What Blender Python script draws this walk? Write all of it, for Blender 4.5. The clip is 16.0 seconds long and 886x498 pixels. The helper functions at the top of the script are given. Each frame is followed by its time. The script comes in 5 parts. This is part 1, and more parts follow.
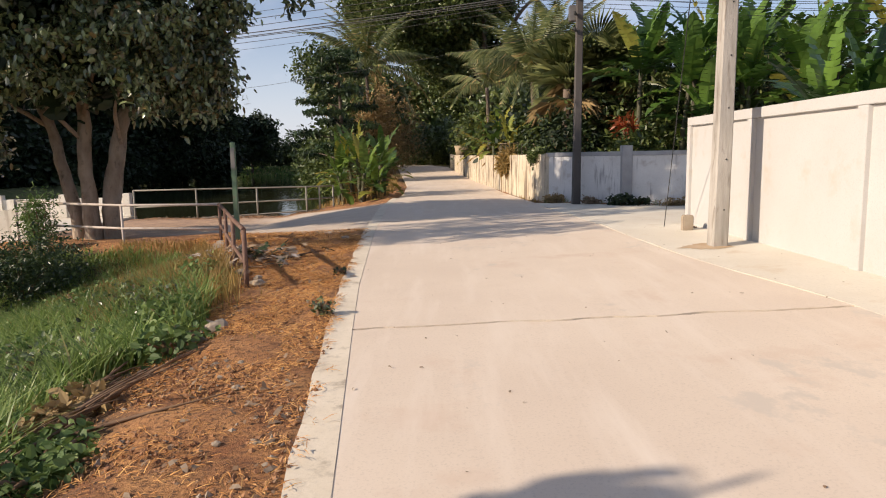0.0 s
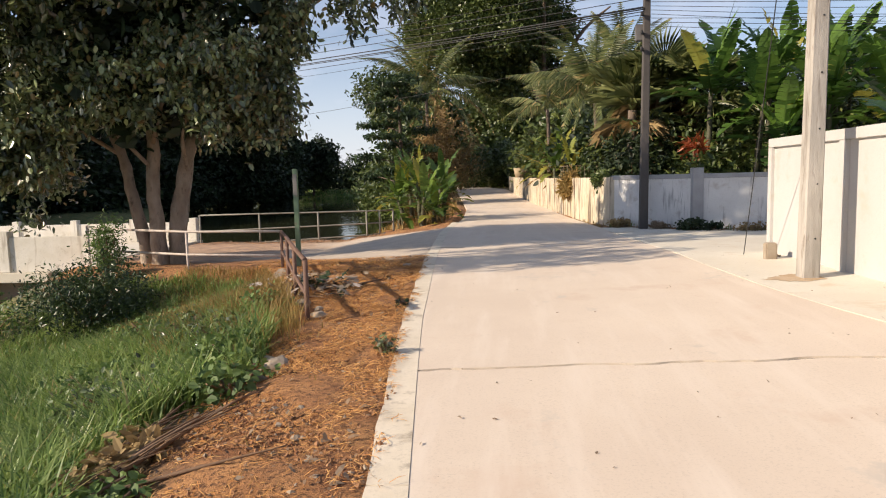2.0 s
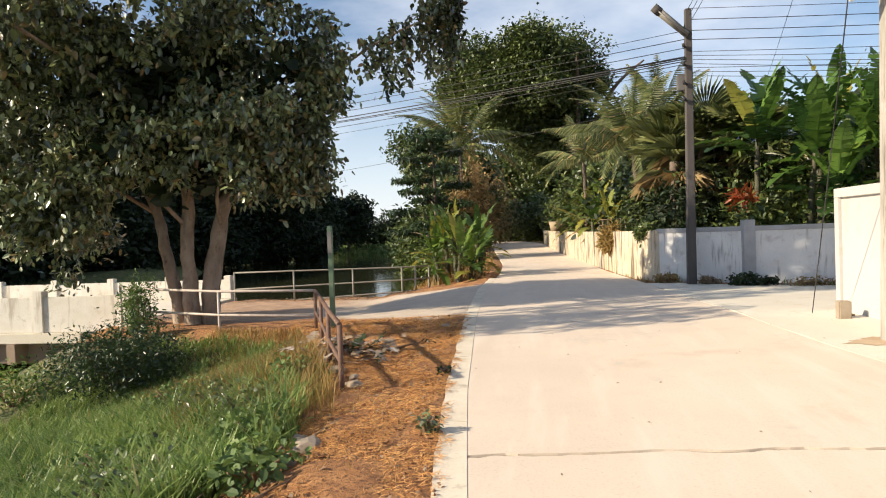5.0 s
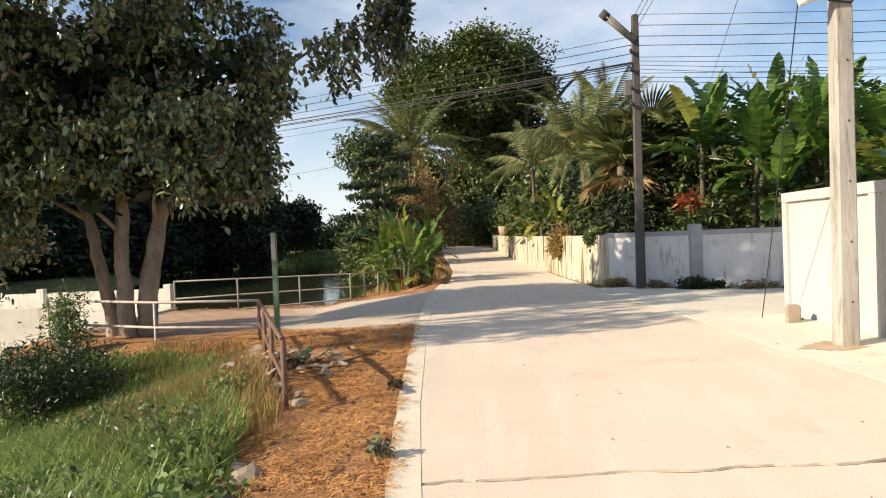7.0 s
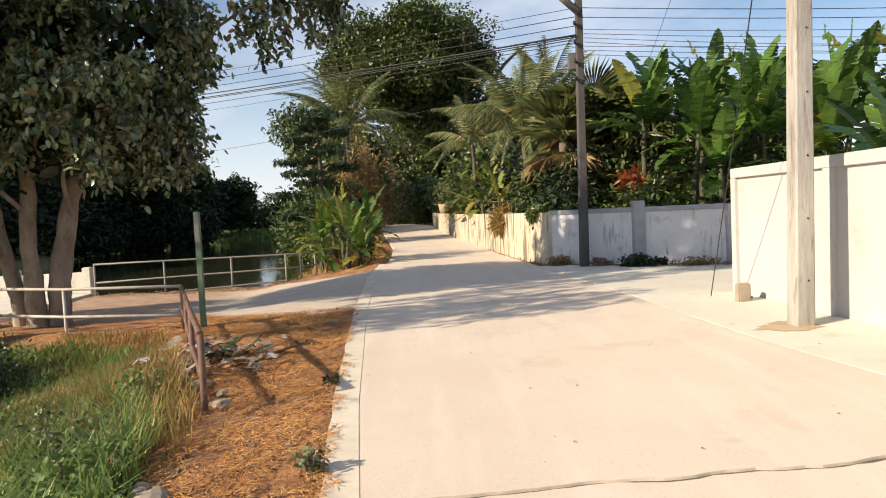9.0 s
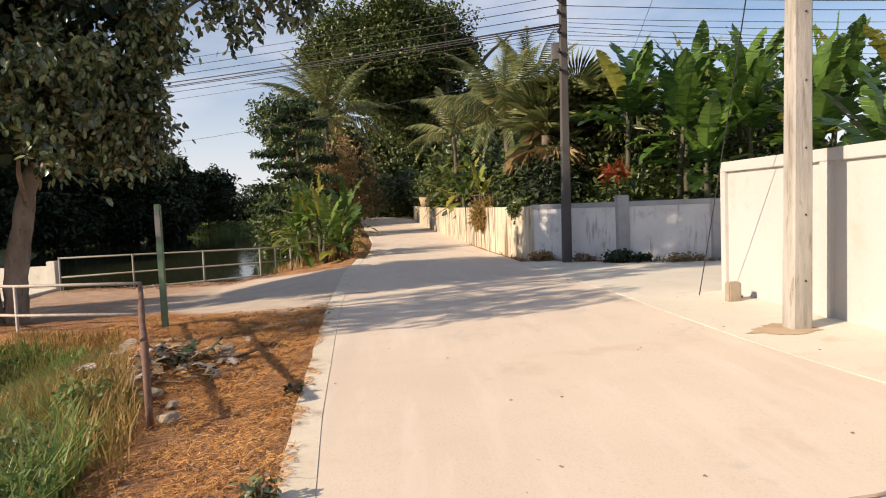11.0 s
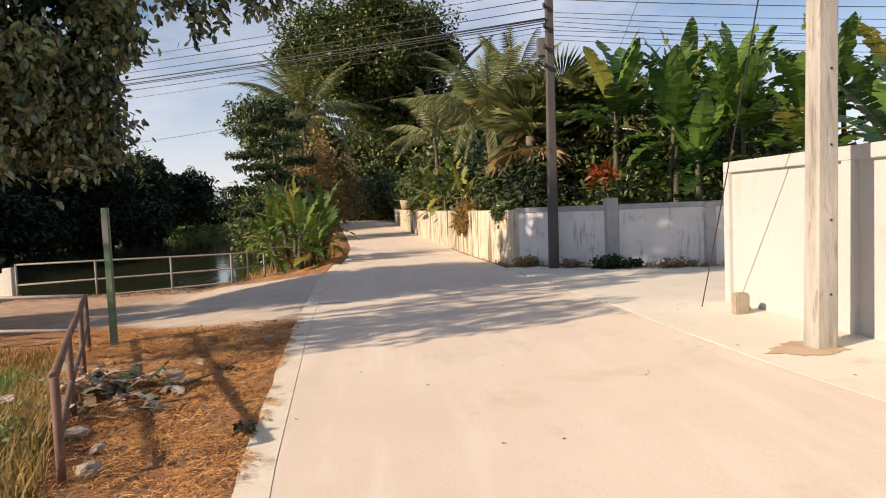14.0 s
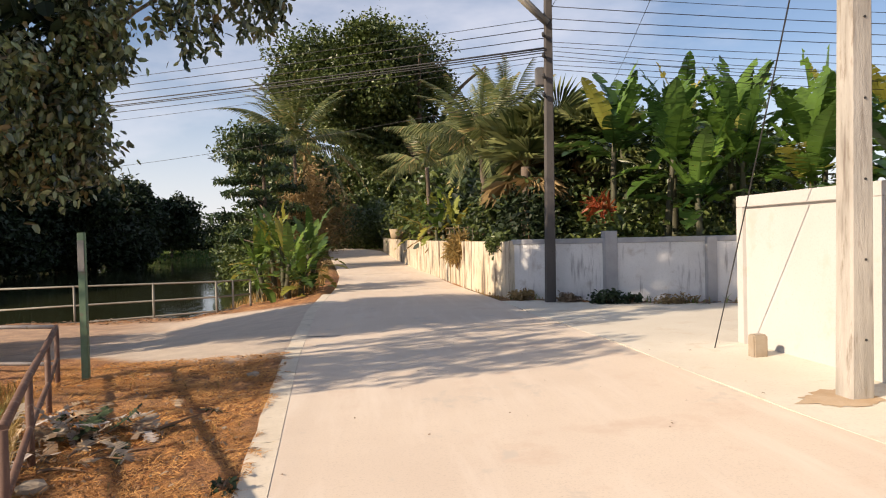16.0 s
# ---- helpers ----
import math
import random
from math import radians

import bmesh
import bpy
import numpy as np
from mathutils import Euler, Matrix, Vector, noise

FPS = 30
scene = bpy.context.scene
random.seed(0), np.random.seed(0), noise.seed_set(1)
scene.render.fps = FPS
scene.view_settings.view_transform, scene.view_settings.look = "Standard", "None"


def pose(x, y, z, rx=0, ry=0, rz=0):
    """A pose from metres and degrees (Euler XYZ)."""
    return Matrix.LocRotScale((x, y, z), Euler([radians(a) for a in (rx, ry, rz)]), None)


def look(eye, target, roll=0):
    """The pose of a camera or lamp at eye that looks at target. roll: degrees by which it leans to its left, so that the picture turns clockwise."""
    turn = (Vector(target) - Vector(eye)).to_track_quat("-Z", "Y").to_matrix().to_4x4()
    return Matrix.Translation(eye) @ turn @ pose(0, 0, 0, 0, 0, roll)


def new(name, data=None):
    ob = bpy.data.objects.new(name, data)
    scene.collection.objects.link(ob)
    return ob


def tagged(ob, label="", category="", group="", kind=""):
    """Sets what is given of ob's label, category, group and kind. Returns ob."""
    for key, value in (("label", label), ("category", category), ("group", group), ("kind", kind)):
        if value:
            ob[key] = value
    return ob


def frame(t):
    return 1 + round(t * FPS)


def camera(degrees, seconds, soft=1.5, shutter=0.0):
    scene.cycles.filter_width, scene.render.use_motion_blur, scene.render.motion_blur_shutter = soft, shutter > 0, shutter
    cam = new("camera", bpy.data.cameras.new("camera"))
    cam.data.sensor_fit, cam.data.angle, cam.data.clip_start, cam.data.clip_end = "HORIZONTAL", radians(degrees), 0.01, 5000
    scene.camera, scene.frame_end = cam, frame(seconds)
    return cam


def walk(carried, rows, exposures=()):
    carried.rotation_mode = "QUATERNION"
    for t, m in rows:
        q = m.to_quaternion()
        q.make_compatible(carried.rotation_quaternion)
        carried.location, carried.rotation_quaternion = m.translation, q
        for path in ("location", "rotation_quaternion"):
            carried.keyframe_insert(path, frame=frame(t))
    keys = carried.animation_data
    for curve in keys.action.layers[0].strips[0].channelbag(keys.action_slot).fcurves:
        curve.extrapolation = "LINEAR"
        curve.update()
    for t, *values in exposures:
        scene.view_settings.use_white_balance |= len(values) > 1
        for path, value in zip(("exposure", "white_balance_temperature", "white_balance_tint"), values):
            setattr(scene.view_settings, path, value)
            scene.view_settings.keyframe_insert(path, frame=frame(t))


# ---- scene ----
cam = camera(66.3, 16.0, 1.1)
PATH = [
    (0, (1.771, -0.482, 1.515), (1.775, 1.5, 1.243), -1.1),
    (0.5, (1.778, -0.405, 1.54), (1.738, 1.578, 1.285), -1.2),
    (1, (1.792, -0.301, 1.567), (1.696, 1.682, 1.325), -1.4),
    (1.5, (1.746, -0.213, 1.579), (1.611, 1.769, 1.355), -1.5),
    (2, (1.658, -0.089, 1.583), (1.494, 1.894, 1.378), -1.5),
    (2.5, (1.593, 0.06, 1.572), (1.389, 2.041, 1.389), -1.5),
    (3, (1.568, 0.205, 1.577), (1.316, 2.182, 1.417), -1.5),
    (3.5, (1.56, 0.305, 1.604), (1.277, 2.28, 1.467), -1.7),
    (4, (1.517, 0.394, 1.597), (1.231, 2.371, 1.494), -1.9),
    (6.5, (1.457, 0.761, 1.656), (1.3, 2.755, 1.65), -2.3),
    (7, (1.42, 0.897, 1.647), (1.312, 2.894, 1.612), -2.4),
    (7.5, (1.348, 1.078, 1.654), (1.295, 3.077, 1.585), -2.5),
    (8, (1.365, 1.26, 1.654), (1.349, 3.258, 1.559), -2.5),
    (8.5, (1.401, 1.423, 1.671), (1.422, 3.42, 1.563), -2.6),
    (9, (1.385, 1.585, 1.655), (1.451, 3.581, 1.547), -2.7),
    (11.5, (1.488, 2.305, 1.666), (1.634, 4.294, 1.516), -2.4),
    (12, (1.435, 2.486, 1.675), (1.62, 4.47, 1.503), -2.6),
    (12.5, (1.413, 2.647, 1.665), (1.609, 4.63, 1.489), -2.8),
    (13, (1.472, 2.784, 1.68), (1.651, 4.769, 1.515), -2.7),
    (13.5, (1.551, 2.933, 1.675), (1.717, 4.921, 1.53), -2.5),
    (14, (1.555, 3.068, 1.671), (1.729, 5.057, 1.547), -2.4),
    (14.5, (1.431, 3.207, 1.671), (1.628, 5.195, 1.572), -2.0),
    (15, (1.362, 3.363, 1.681), (1.576, 5.35, 1.604), -1.9),
    (15.5, (1.374, 3.495, 1.685), (1.589, 5.482, 1.63), -1.6),
    (16, (1.448, 3.617, 1.691), (1.662, 5.605, 1.653), -1.4),
]
walk(cam, [(t, look(eye, target, roll)) for t, eye, target, roll in PATH], exposures=((0, 0.26, 6650, 18), (4, 0.6, 6750, 13), (7, 0.63, 6800, 11), (9, 0.56, 6800, 13), (12.5, 0.37, 7050, 19), (16, 0.46, 7000, 18)))

# ---- light ----
SUN_AZ = Vector((-0.922, -0.387, 0.0)).normalized()   # where the sun stands, seen from above
SUN_EL = radians(27.5)
sun_way = Vector((SUN_AZ.x * math.cos(SUN_EL), SUN_AZ.y * math.cos(SUN_EL), math.sin(SUN_EL)))
sun = new("sun", bpy.data.lights.new("sun", "SUN"))
sun.data.energy, sun.data.angle, sun.data.color = 5.0, radians(0.6), (1.0, 0.88, 0.68)
sun.matrix_world = look(sun_way * 200, (0, 0, 0))

world = bpy.data.worlds.new("sky")
scene.world = world
world.use_nodes = True
wn, wl = world.node_tree.nodes, world.node_tree.links
wn.clear()
w_out = wn.new("ShaderNodeOutputWorld")
w_bg = wn.new("ShaderNodeBackground")
w_bg.inputs["Strength"].default_value = 0.1
sky = wn.new("ShaderNodeTexSky")
sky.sky_type, sky.sun_disc = "NISHITA", False
sky.sun_elevation, sky.sun_rotation = SUN_EL, math.atan2(SUN_AZ.x, SUN_AZ.y)
sky.air_density, sky.dust_density, sky.ozone_density = 1.0, 0.3, 2.6
w_tc = wn.new("ShaderNodeTexCoord")
w_map = wn.new("ShaderNodeMapping")
w_map.inputs["Scale"].default_value = (1.0, 1.0, 2.6)
w_noise = wn.new("ShaderNodeTexNoise")
w_noise.inputs["Scale"].default_value = 2.3
w_noise.inputs["Detail"].default_value = 6.0
w_noise.inputs["Roughness"].default_value = 0.55
w_ramp = wn.new("ShaderNodeValToRGB")
w_ramp.color_ramp.elements[0].position, w_ramp.color_ramp.elements[1].position = 0.43, 0.78
w_mix = wn.new("ShaderNodeMix")
w_mix.data_type = "RGBA"
w_mix.inputs[7].default_value = (6.2, 6.7, 7.5, 1)
wl.new(w_tc.outputs["Generated"], w_map.inputs["Vector"])
wl.new(w_map.outputs["Vector"], w_noise.inputs["Vector"])
wl.new(w_noise.outputs["Fac"], w_ramp.inputs["Fac"])
w_sep = wn.new("ShaderNodeSeparateXYZ")
w_haze = wn.new("ShaderNodeMapRange")   # pale haze low over the horizon
w_haze.inputs["From Min"].default_value, w_haze.inputs["From Max"].default_value = 0.02, 0.24
w_haze.inputs["To Min"].default_value, w_haze.inputs["To Max"].default_value = 0.75, 0.0
w_max = wn.new("ShaderNodeMath")
w_max.operation = "MAXIMUM"
wl.new(w_tc.outputs["Generated"], w_sep.inputs[0])
wl.new(w_sep.outputs["Z"], w_haze.inputs["Value"])
wl.new(w_ramp.outputs["Color"], w_max.inputs[0])
wl.new(w_haze.outputs["Result"], w_max.inputs[1])
wl.new(w_max.outputs[0], w_mix.inputs[0])
wl.new(sky.outputs["Color"], w_mix.inputs[6])
wl.new(w_mix.outputs[2], w_bg.inputs["Color"])
wl.new(w_bg.outputs["Background"], w_out.inputs["Surface"])


# ---- materials ----
def node(nt, kind, **values):
    n = nt.nodes.new(kind)
    for key, value in values.items():
        n.inputs[key.replace("_", " ")].default_value = value
    return n


def ramp_mix(nt, fac, a, b, lo=0.35, hi=0.65):
    """Mixes colour a into b (sockets or tuples) where fac goes from lo to hi."""
    r = nt.nodes.new("ShaderNodeMapRange")
    r.inputs["From Min"].default_value, r.inputs["From Max"].default_value = lo, hi
    nt.links.new(fac, r.inputs["Value"])
    m = nt.nodes.new("ShaderNodeMix")
    m.data_type = "RGBA"
    nt.links.new(r.outputs["Result"], m.inputs[0])
    for slot, c in ((6, a), (7, b)):
        if isinstance(c, tuple):
            m.inputs[slot].default_value = (*c, 1)
        else:
            nt.links.new(c, m.inputs[slot])
    return m.outputs[2]


def noise_fac(nt, scale, detail=4.0, rough=0.6, stretch=(1, 1, 1), seed=0.0):
    tc = nt.nodes.new("ShaderNodeTexCoord")
    mp = nt.nodes.new("ShaderNodeMapping")
    mp.inputs["Scale"].default_value = stretch
    mp.inputs["Location"].default_value = (seed, seed * 1.7, seed * 0.6)
    nt.links.new(tc.outputs["Object"], mp.inputs["Vector"])
    n = node(nt, "ShaderNodeTexNoise", Scale=scale, Detail=detail, Roughness=rough)
    nt.links.new(mp.outputs["Vector"], n.inputs["Vector"])
    return n.outputs["Fac"]


def blank(name):
    m = bpy.data.materials.new(name)
    m.use_nodes = True
    return m, m.node_tree, m.node_tree.nodes["Principled BSDF"]


def bump(nt, bsdf, fac, strength, distance):
    b = node(nt, "ShaderNodeBump", Strength=strength, Distance=distance)
    nt.links.new(fac, b.inputs["Height"])
    nt.links.new(b.outputs["Normal"], bsdf.inputs["Normal"])


def surface(name, a, b, large=1.0, fine=25.0, rough=0.85, relief=0.4, depth=0.01, c=None, stretch=(1, 1, 1), metal=0.0, streak=None, sweep=None, runs=0.57):
    """A matt surface: colours a and b in large patches, a finer grain, c in rare stains, streak in upright runs."""
    m, nt, bs = blank(name)
    col = ramp_mix(nt, noise_fac(nt, large, 5, 0.6, stretch), a, b)
    grain = noise_fac(nt, fine, 5, 0.7, stretch, 3.0)
    dark = tuple(0.72 * v for v in a)
    col = ramp_mix(nt, grain, col, dark, 0.52, 0.85)
    if c:
        col = ramp_mix(nt, noise_fac(nt, large * 2.3, 6, 0.65, stretch, 9.0), col, c, 0.57, 0.72)
    if sweep:
        col = ramp_mix(nt, noise_fac(nt, 3.0, 5, 0.65, (1, 0.12, 1), 15.0), col, sweep, 0.50, 0.75)
        col = ramp_mix(nt, noise_fac(nt, 1.1, 6, 0.7, (1, 0.7, 1), 25.0), col, tuple(0.8 * v for v in sweep), 0.60, 0.66)
    if streak:
        col = ramp_mix(nt, noise_fac(nt, 6.0, 4, 0.6, (1, 1, 0.12), 5.0), col, streak, runs, runs + 0.13)
    nt.links.new(col, bs.inputs["Base Color"])
    bs.inputs["Roughness"].default_value, bs.inputs["Metallic"].default_value = rough, metal
    bump(nt, bs, grain, relief, depth)
    return m


def leafy(name, a, b, rough=0.45, through_light=0.35, c=None, whole=False):
    """Leaves: two colours by clump and by leaf, some light passing through."""
    m, nt, bs = blank(name)
    if whole:
        pick = nt.nodes.new("ShaderNodeObjectInfo").outputs["Random"]
    else:
        pick = nt.nodes.new("ShaderNodeNewGeometry").outputs["Random Per Island"]
    col = ramp_mix(nt, pick, a, b, 0.0, 1.0)
    col = ramp_mix(nt, noise_fac(nt, 0.8, 3), col, tuple(0.6 * v for v in a), 0.45, 0.75)
    if c:
        col = ramp_mix(nt, pick, col, c, 0.90, 0.93)
    nt.links.new(col, bs.inputs["Base Color"])
    bs.inputs["Roughness"].default_value = rough
    tr = nt.nodes.new("ShaderNodeBsdfTranslucent")
    nt.links.new(col, tr.inputs["Color"])
    mx = nt.nodes.new("ShaderNodeMixShader")
    mx.inputs[0].default_value = through_light
    nt.links.new(bs.outputs[0], mx.inputs[1])
    nt.links.new(tr.outputs[0], mx.inputs[2])
    nt.links.new(mx.outputs[0], nt.nodes["Material Output"].inputs["Surface"])
    return m


M_CONC = surface("road_concrete", (0.615, 0.51, 0.41), (0.675, 0.57, 0.46), 0.45, 55, 0.9, 0.2, 0.004, c=(0.585, 0.455, 0.355), sweep=(0.695, 0.60, 0.50))
M_KERB = surface("kerb_concrete", (0.70, 0.62, 0.50), (0.61, 0.53, 0.41), 2.0, 30, 0.9, 0.35, 0.006, c=(0.36, 0.30, 0.23))
M_APRON = surface("apron_concrete", (0.67, 0.62, 0.52), (0.61, 0.55, 0.45), 0.7, 30, 0.9, 0.25, 0.005, c=(0.55, 0.45, 0.33))
M_JOINT = surface("joint_tar", (0.10, 0.09, 0.07), (0.16, 0.13, 0.10), 8, 60, 0.9)
M_WHITE = surface("white_render", (0.50, 0.49, 0.475), (0.475, 0.46, 0.44), 0.8, 50, 0.85, 0.2, 0.003, c=(0.45, 0.41, 0.36))
M_OLDW = surface("old_whitewash", (0.74, 0.73, 0.72), (0.64, 0.63, 0.62), 1.2, 30, 0.9, 0.3, 0.006, c=(0.50, 0.46, 0.43), streak=(0.30, 0.29, 0.29))
M_OLDY = surface("old_yellowed_whitewash", (0.62, 0.55, 0.43), (0.52, 0.43, 0.30), 1.0, 30, 0.9, 0.4, 0.008, c=(0.36, 0.26, 0.17), streak=(0.17, 0.125, 0.09), runs=0.49)
M_COPE = surface("grey_coping", (0.40, 0.40, 0.41), (0.32, 0.32, 0.33), 2.0, 30, 0.9, 0.3, 0.005)
M_POLE = surface("weathered_pole_concrete", (0.44, 0.41, 0.37), (0.28, 0.26, 0.23), 6.0, 40, 0.9, 0.7, 0.010, c=(0.18, 0.14, 0.105), stretch=(1, 1, 0.16), streak=(0.15, 0.12, 0.10), runs=0.52)
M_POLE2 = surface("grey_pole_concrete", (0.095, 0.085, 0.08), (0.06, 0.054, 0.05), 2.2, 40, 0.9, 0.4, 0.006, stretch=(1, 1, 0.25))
M_BARK = surface("grey_bark", (0.42, 0.34, 0.26), (0.24, 0.18, 0.13), 3.0, 18, 0.95, 1.0, 0.04, c=(0.12, 0.09, 0.065), stretch=(1, 1, 0.5))
M_BARKD = surface("dark_bark", (0.12, 0.09, 0.07), (0.17, 0.13, 0.10), 2.5, 18, 0.95, 0.8, 0.03, stretch=(1, 1, 0.4))
M_RUST = surface("rusted_pipe", (0.11, 0.055, 0.038), (0.16, 0.09, 0.062), 5, 50, 0.75, 0.4, 0.004, c=(0.30, 0.22, 0.17))
M_GALV = surface("dull_pipe", (0.52, 0.45, 0.40), (0.42, 0.35, 0.30), 4, 50, 0.6, 0.3, 0.003, c=(0.30, 0.19, 0.12))
M_FENCE = surface("grey_pipe", (0.25, 0.24, 0.21), (0.18, 0.17, 0.14), 4, 50, 0.6, 0.3, 0.003, c=(0.22, 0.15, 0.10))
M_GREEN = surface("green_paint", (0.10, 0.17, 0.10), (0.13, 0.20, 0.12), 3, 40, 0.6, 0.3, 0.003, c=(0.14, 0.12, 0.09))
M_WIRE = surface("black_cable", (0.02, 0.02, 0.02), (0.03, 0.03, 0.03), 3, 40, 0.6)
M_STRAW = leafy("dry_straw", (0.50, 0.215, 0.06), (0.76, 0.44, 0.16), 0.9, 0.1)
M_LITTER = leafy("dry_leaves", (0.22, 0.13, 0.07), (0.33, 0.27, 0.20), 0.8, 0.1)
M_TWIG = surface("dead_twig", (0.24, 0.15, 0.09), (0.15, 0.09, 0.055), 6, 30, 0.95)
M_GRASS = leafy("fresh_grass", (0.06, 0.135, 0.026), (0.30, 0.40, 0.11), 0.45, 0.33, c=(0.42, 0.34, 0.14))
M_TUFT = leafy("light_grass", (0.14, 0.24, 0.05), (0.34, 0.41, 0.13), 0.45, 0.36)
M_DRYG = leafy("dry_grass", (0.42, 0.27, 0.09), (0.20, 0.15, 0.045), 0.7, 0.3)
# the pale end of the leaf colours paints highlights on sunlit leaves
M_LEAFM = leafy("pale_glint_leaves", (0.012, 0.024, 0.006), (0.31, 0.37, 0.16), 0.32, 0.08, c=(0.20, 0.145, 0.055))
M_LEAFM.node_tree.nodes["Principled BSDF"].inputs["Specular IOR Level"].default_value = 0.85
# near-black green: shade among the leaves is put into the colour
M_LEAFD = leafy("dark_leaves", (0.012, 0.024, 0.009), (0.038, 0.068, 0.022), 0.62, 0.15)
M_LEAFB = leafy("big_tree_leaves", (0.036, 0.064, 0.016), (0.16, 0.20, 0.056), 0.42, 0.22)
M_LEAFT = leafy("feathery_leaves", (0.014, 0.034, 0.014), (0.075, 0.12, 0.04), 0.4, 0.15)
M_PALM = leafy("palm_fronds", (0.06, 0.09, 0.025), (0.30, 0.31, 0.12), 0.38, 0.28, c=(0.38, 0.28, 0.12))
M_BAN = leafy("banana_leaves", (0.025, 0.07, 0.016), (0.17, 0.30, 0.05), 0.36, 0.42, whole=True)
# lighter copy of M_BAN: sunlight on the leaves is put into the colour
M_BANL = leafy("sunlit_banana_leaves", (0.05, 0.115, 0.022), (0.22, 0.32, 0.06), 0.36, 0.4, whole=True)
M_BANY = leafy("yellowing_leaves", (0.40, 0.34, 0.06), (0.26, 0.30, 0.06), 0.4, 0.4, whole=True)
M_BANS = surface("banana_stem", (0.075, 0.08, 0.04), (0.055, 0.045, 0.028), 3, 20, 0.7, stretch=(1, 1, 0.3))
M_CREEP = leafy("creeper_leaves", (0.06, 0.12, 0.03), (0.18, 0.26, 0.07), 0.62, 0.25)
M_BROWN = leafy("withered_leaves", (0.24, 0.16, 0.07), (0.44, 0.31, 0.14), 0.8, 0.2)
M_RED = leafy("red_leaves", (0.30, 0.05, 0.02), (0.35, 0.12, 0.04), 0.4, 0.3)
M_BRIDGE = surface("bridge_whitewash", (0.72, 0.69, 0.63), (0.62, 0.58, 0.50), 1.5, 30, 0.9, 0.3, 0.006, c=(0.42, 0.36, 0.28), streak=(0.45, 0.40, 0.33))
M_BEAM = surface("bridge_beam", (0.34, 0.25, 0.18), (0.26, 0.19, 0.14), 1.5, 20, 0.9, 0.4, 0.01)
M_PLASTIC = surface("white_plastic", (0.75, 0.76, 0.76), (0.70, 0.71, 0.72), 3, 40, 0.4, 0.05, 0.001)
M_GREYM = surface("grey_metal", (0.22, 0.21, 0.20), (0.16, 0.15, 0.14), 3, 40, 0.5, 0.1, 0.002, metal=0.4)
M_SPILL = surface("spilt_earth", (0.50, 0.38, 0.26), (0.43, 0.30, 0.18), 3, 40, 0.95, 0.6, 0.01)
M_CLOD = surface("dry_clods", (0.20, 0.09, 0.045), (0.40, 0.215, 0.105), 9, 60, 0.95, 0.6, 0.01, c=(0.44, 0.33, 0.22))
M_STONE = surface("pale_stone", (0.36, 0.30, 0.23), (0.28, 0.22, 0.16), 5, 40, 0.9, 0.5, 0.01)
M_BAMBOO = surface("old_bamboo", (0.38, 0.30, 0.19), (0.30, 0.23, 0.15), 5, 40, 0.8)
M_ROOF = surface("tin_roof", (0.30, 0.40, 0.55), (0.38, 0.46, 0.58), 2, 30, 0.5)

M_WATER, nt, bs = blank("canal_water")
bs.inputs["Base Color"].default_value = (0.028, 0.032, 0.016, 1)
bs.inputs["Roughness"].default_value, bs.inputs["IOR"].default_value = 0.06, 1.33
bump(nt, bs, noise_fac(nt, 1.6, 4, 0.6, (1, 0.5, 1)), 0.22, 0.06)

# ground: red-brown earth, grey trodden road, green turf and dark bank, by the weights in "zone"
M_GROUND, nt, bs = blank("ground_earth")
zone = nt.nodes.new("ShaderNodeAttribute")
zone.attribute_name = "zone"
sep = nt.nodes.new("ShaderNodeSeparateColor")
nt.links.new(zone.outputs["Color"], sep.inputs["Color"])
n_fine, n_mid = noise_fac(nt, 28, 6, 0.75), noise_fac(nt, 2.2, 5, 0.65)
earth = ramp_mix(nt, n_mid, (0.235, 0.095, 0.036), (0.50, 0.25, 0.095))
earth = ramp_mix(nt, n_fine, earth, (0.10, 0.045, 0.022), 0.48, 0.62)
grey = ramp_mix(nt, n_mid, (0.52, 0.43, 0.345), (0.62, 0.52, 0.415))
grey = ramp_mix(nt, n_fine, grey, (0.30, 0.25, 0.20), 0.55, 0.8)
turf = ramp_mix(nt, n_mid, (0.07, 0.10, 0.03), (0.17, 0.16, 0.06))
bank = ramp_mix(nt, n_mid, (0.12, 0.085, 0.05), (0.07, 0.06, 0.035))
col = ramp_mix(nt, sep.outputs["Red"], bank, earth, 0.0, 1.0)
col = ramp_mix(nt, sep.outputs["Green"], col, turf, 0.0, 1.0)
col = ramp_mix(nt, sep.outputs["Blue"], col, grey, 0.0, 1.0)
nt.links.new(col, bs.inputs["Base Color"])
bs.inputs["Roughness"].default_value = 0.95
bump(nt, bs, n_fine, 0.7, 0.03)


# ---- building helpers ----
def part(name, bm, material, parent=None, label=""):
    me = bpy.data.meshes.new(name)
    bm.to_mesh(me)
    bm.free()
    me.materials.append(material)
    ob = new(name, me)
    if parent:
        ob.parent = parent
    return tagged(ob, label)


def raw(name, verts, faces, material, parent=None, label="", smooth=False):
    """A mesh from arrays of places and faces."""
    me = bpy.data.meshes.new(name)
    me.from_pydata([tuple(v) for v in np.asarray(verts).tolist()], [], [tuple(f) for f in (faces.tolist() if isinstance(faces, np.ndarray) else faces)])
    me.materials.append(material)
    if smooth:
        me.shade_smooth()
    ob = new(name, me)
    if parent:
        ob.parent = parent
    return tagged(ob, label)


def thing(name, x, y, z, label, category, group="", kind=""):
    ob = new(name)
    ob.location = (x, y, z)
    ob.empty_display_size = 0.2
    return tagged(ob, label, category, group, kind)


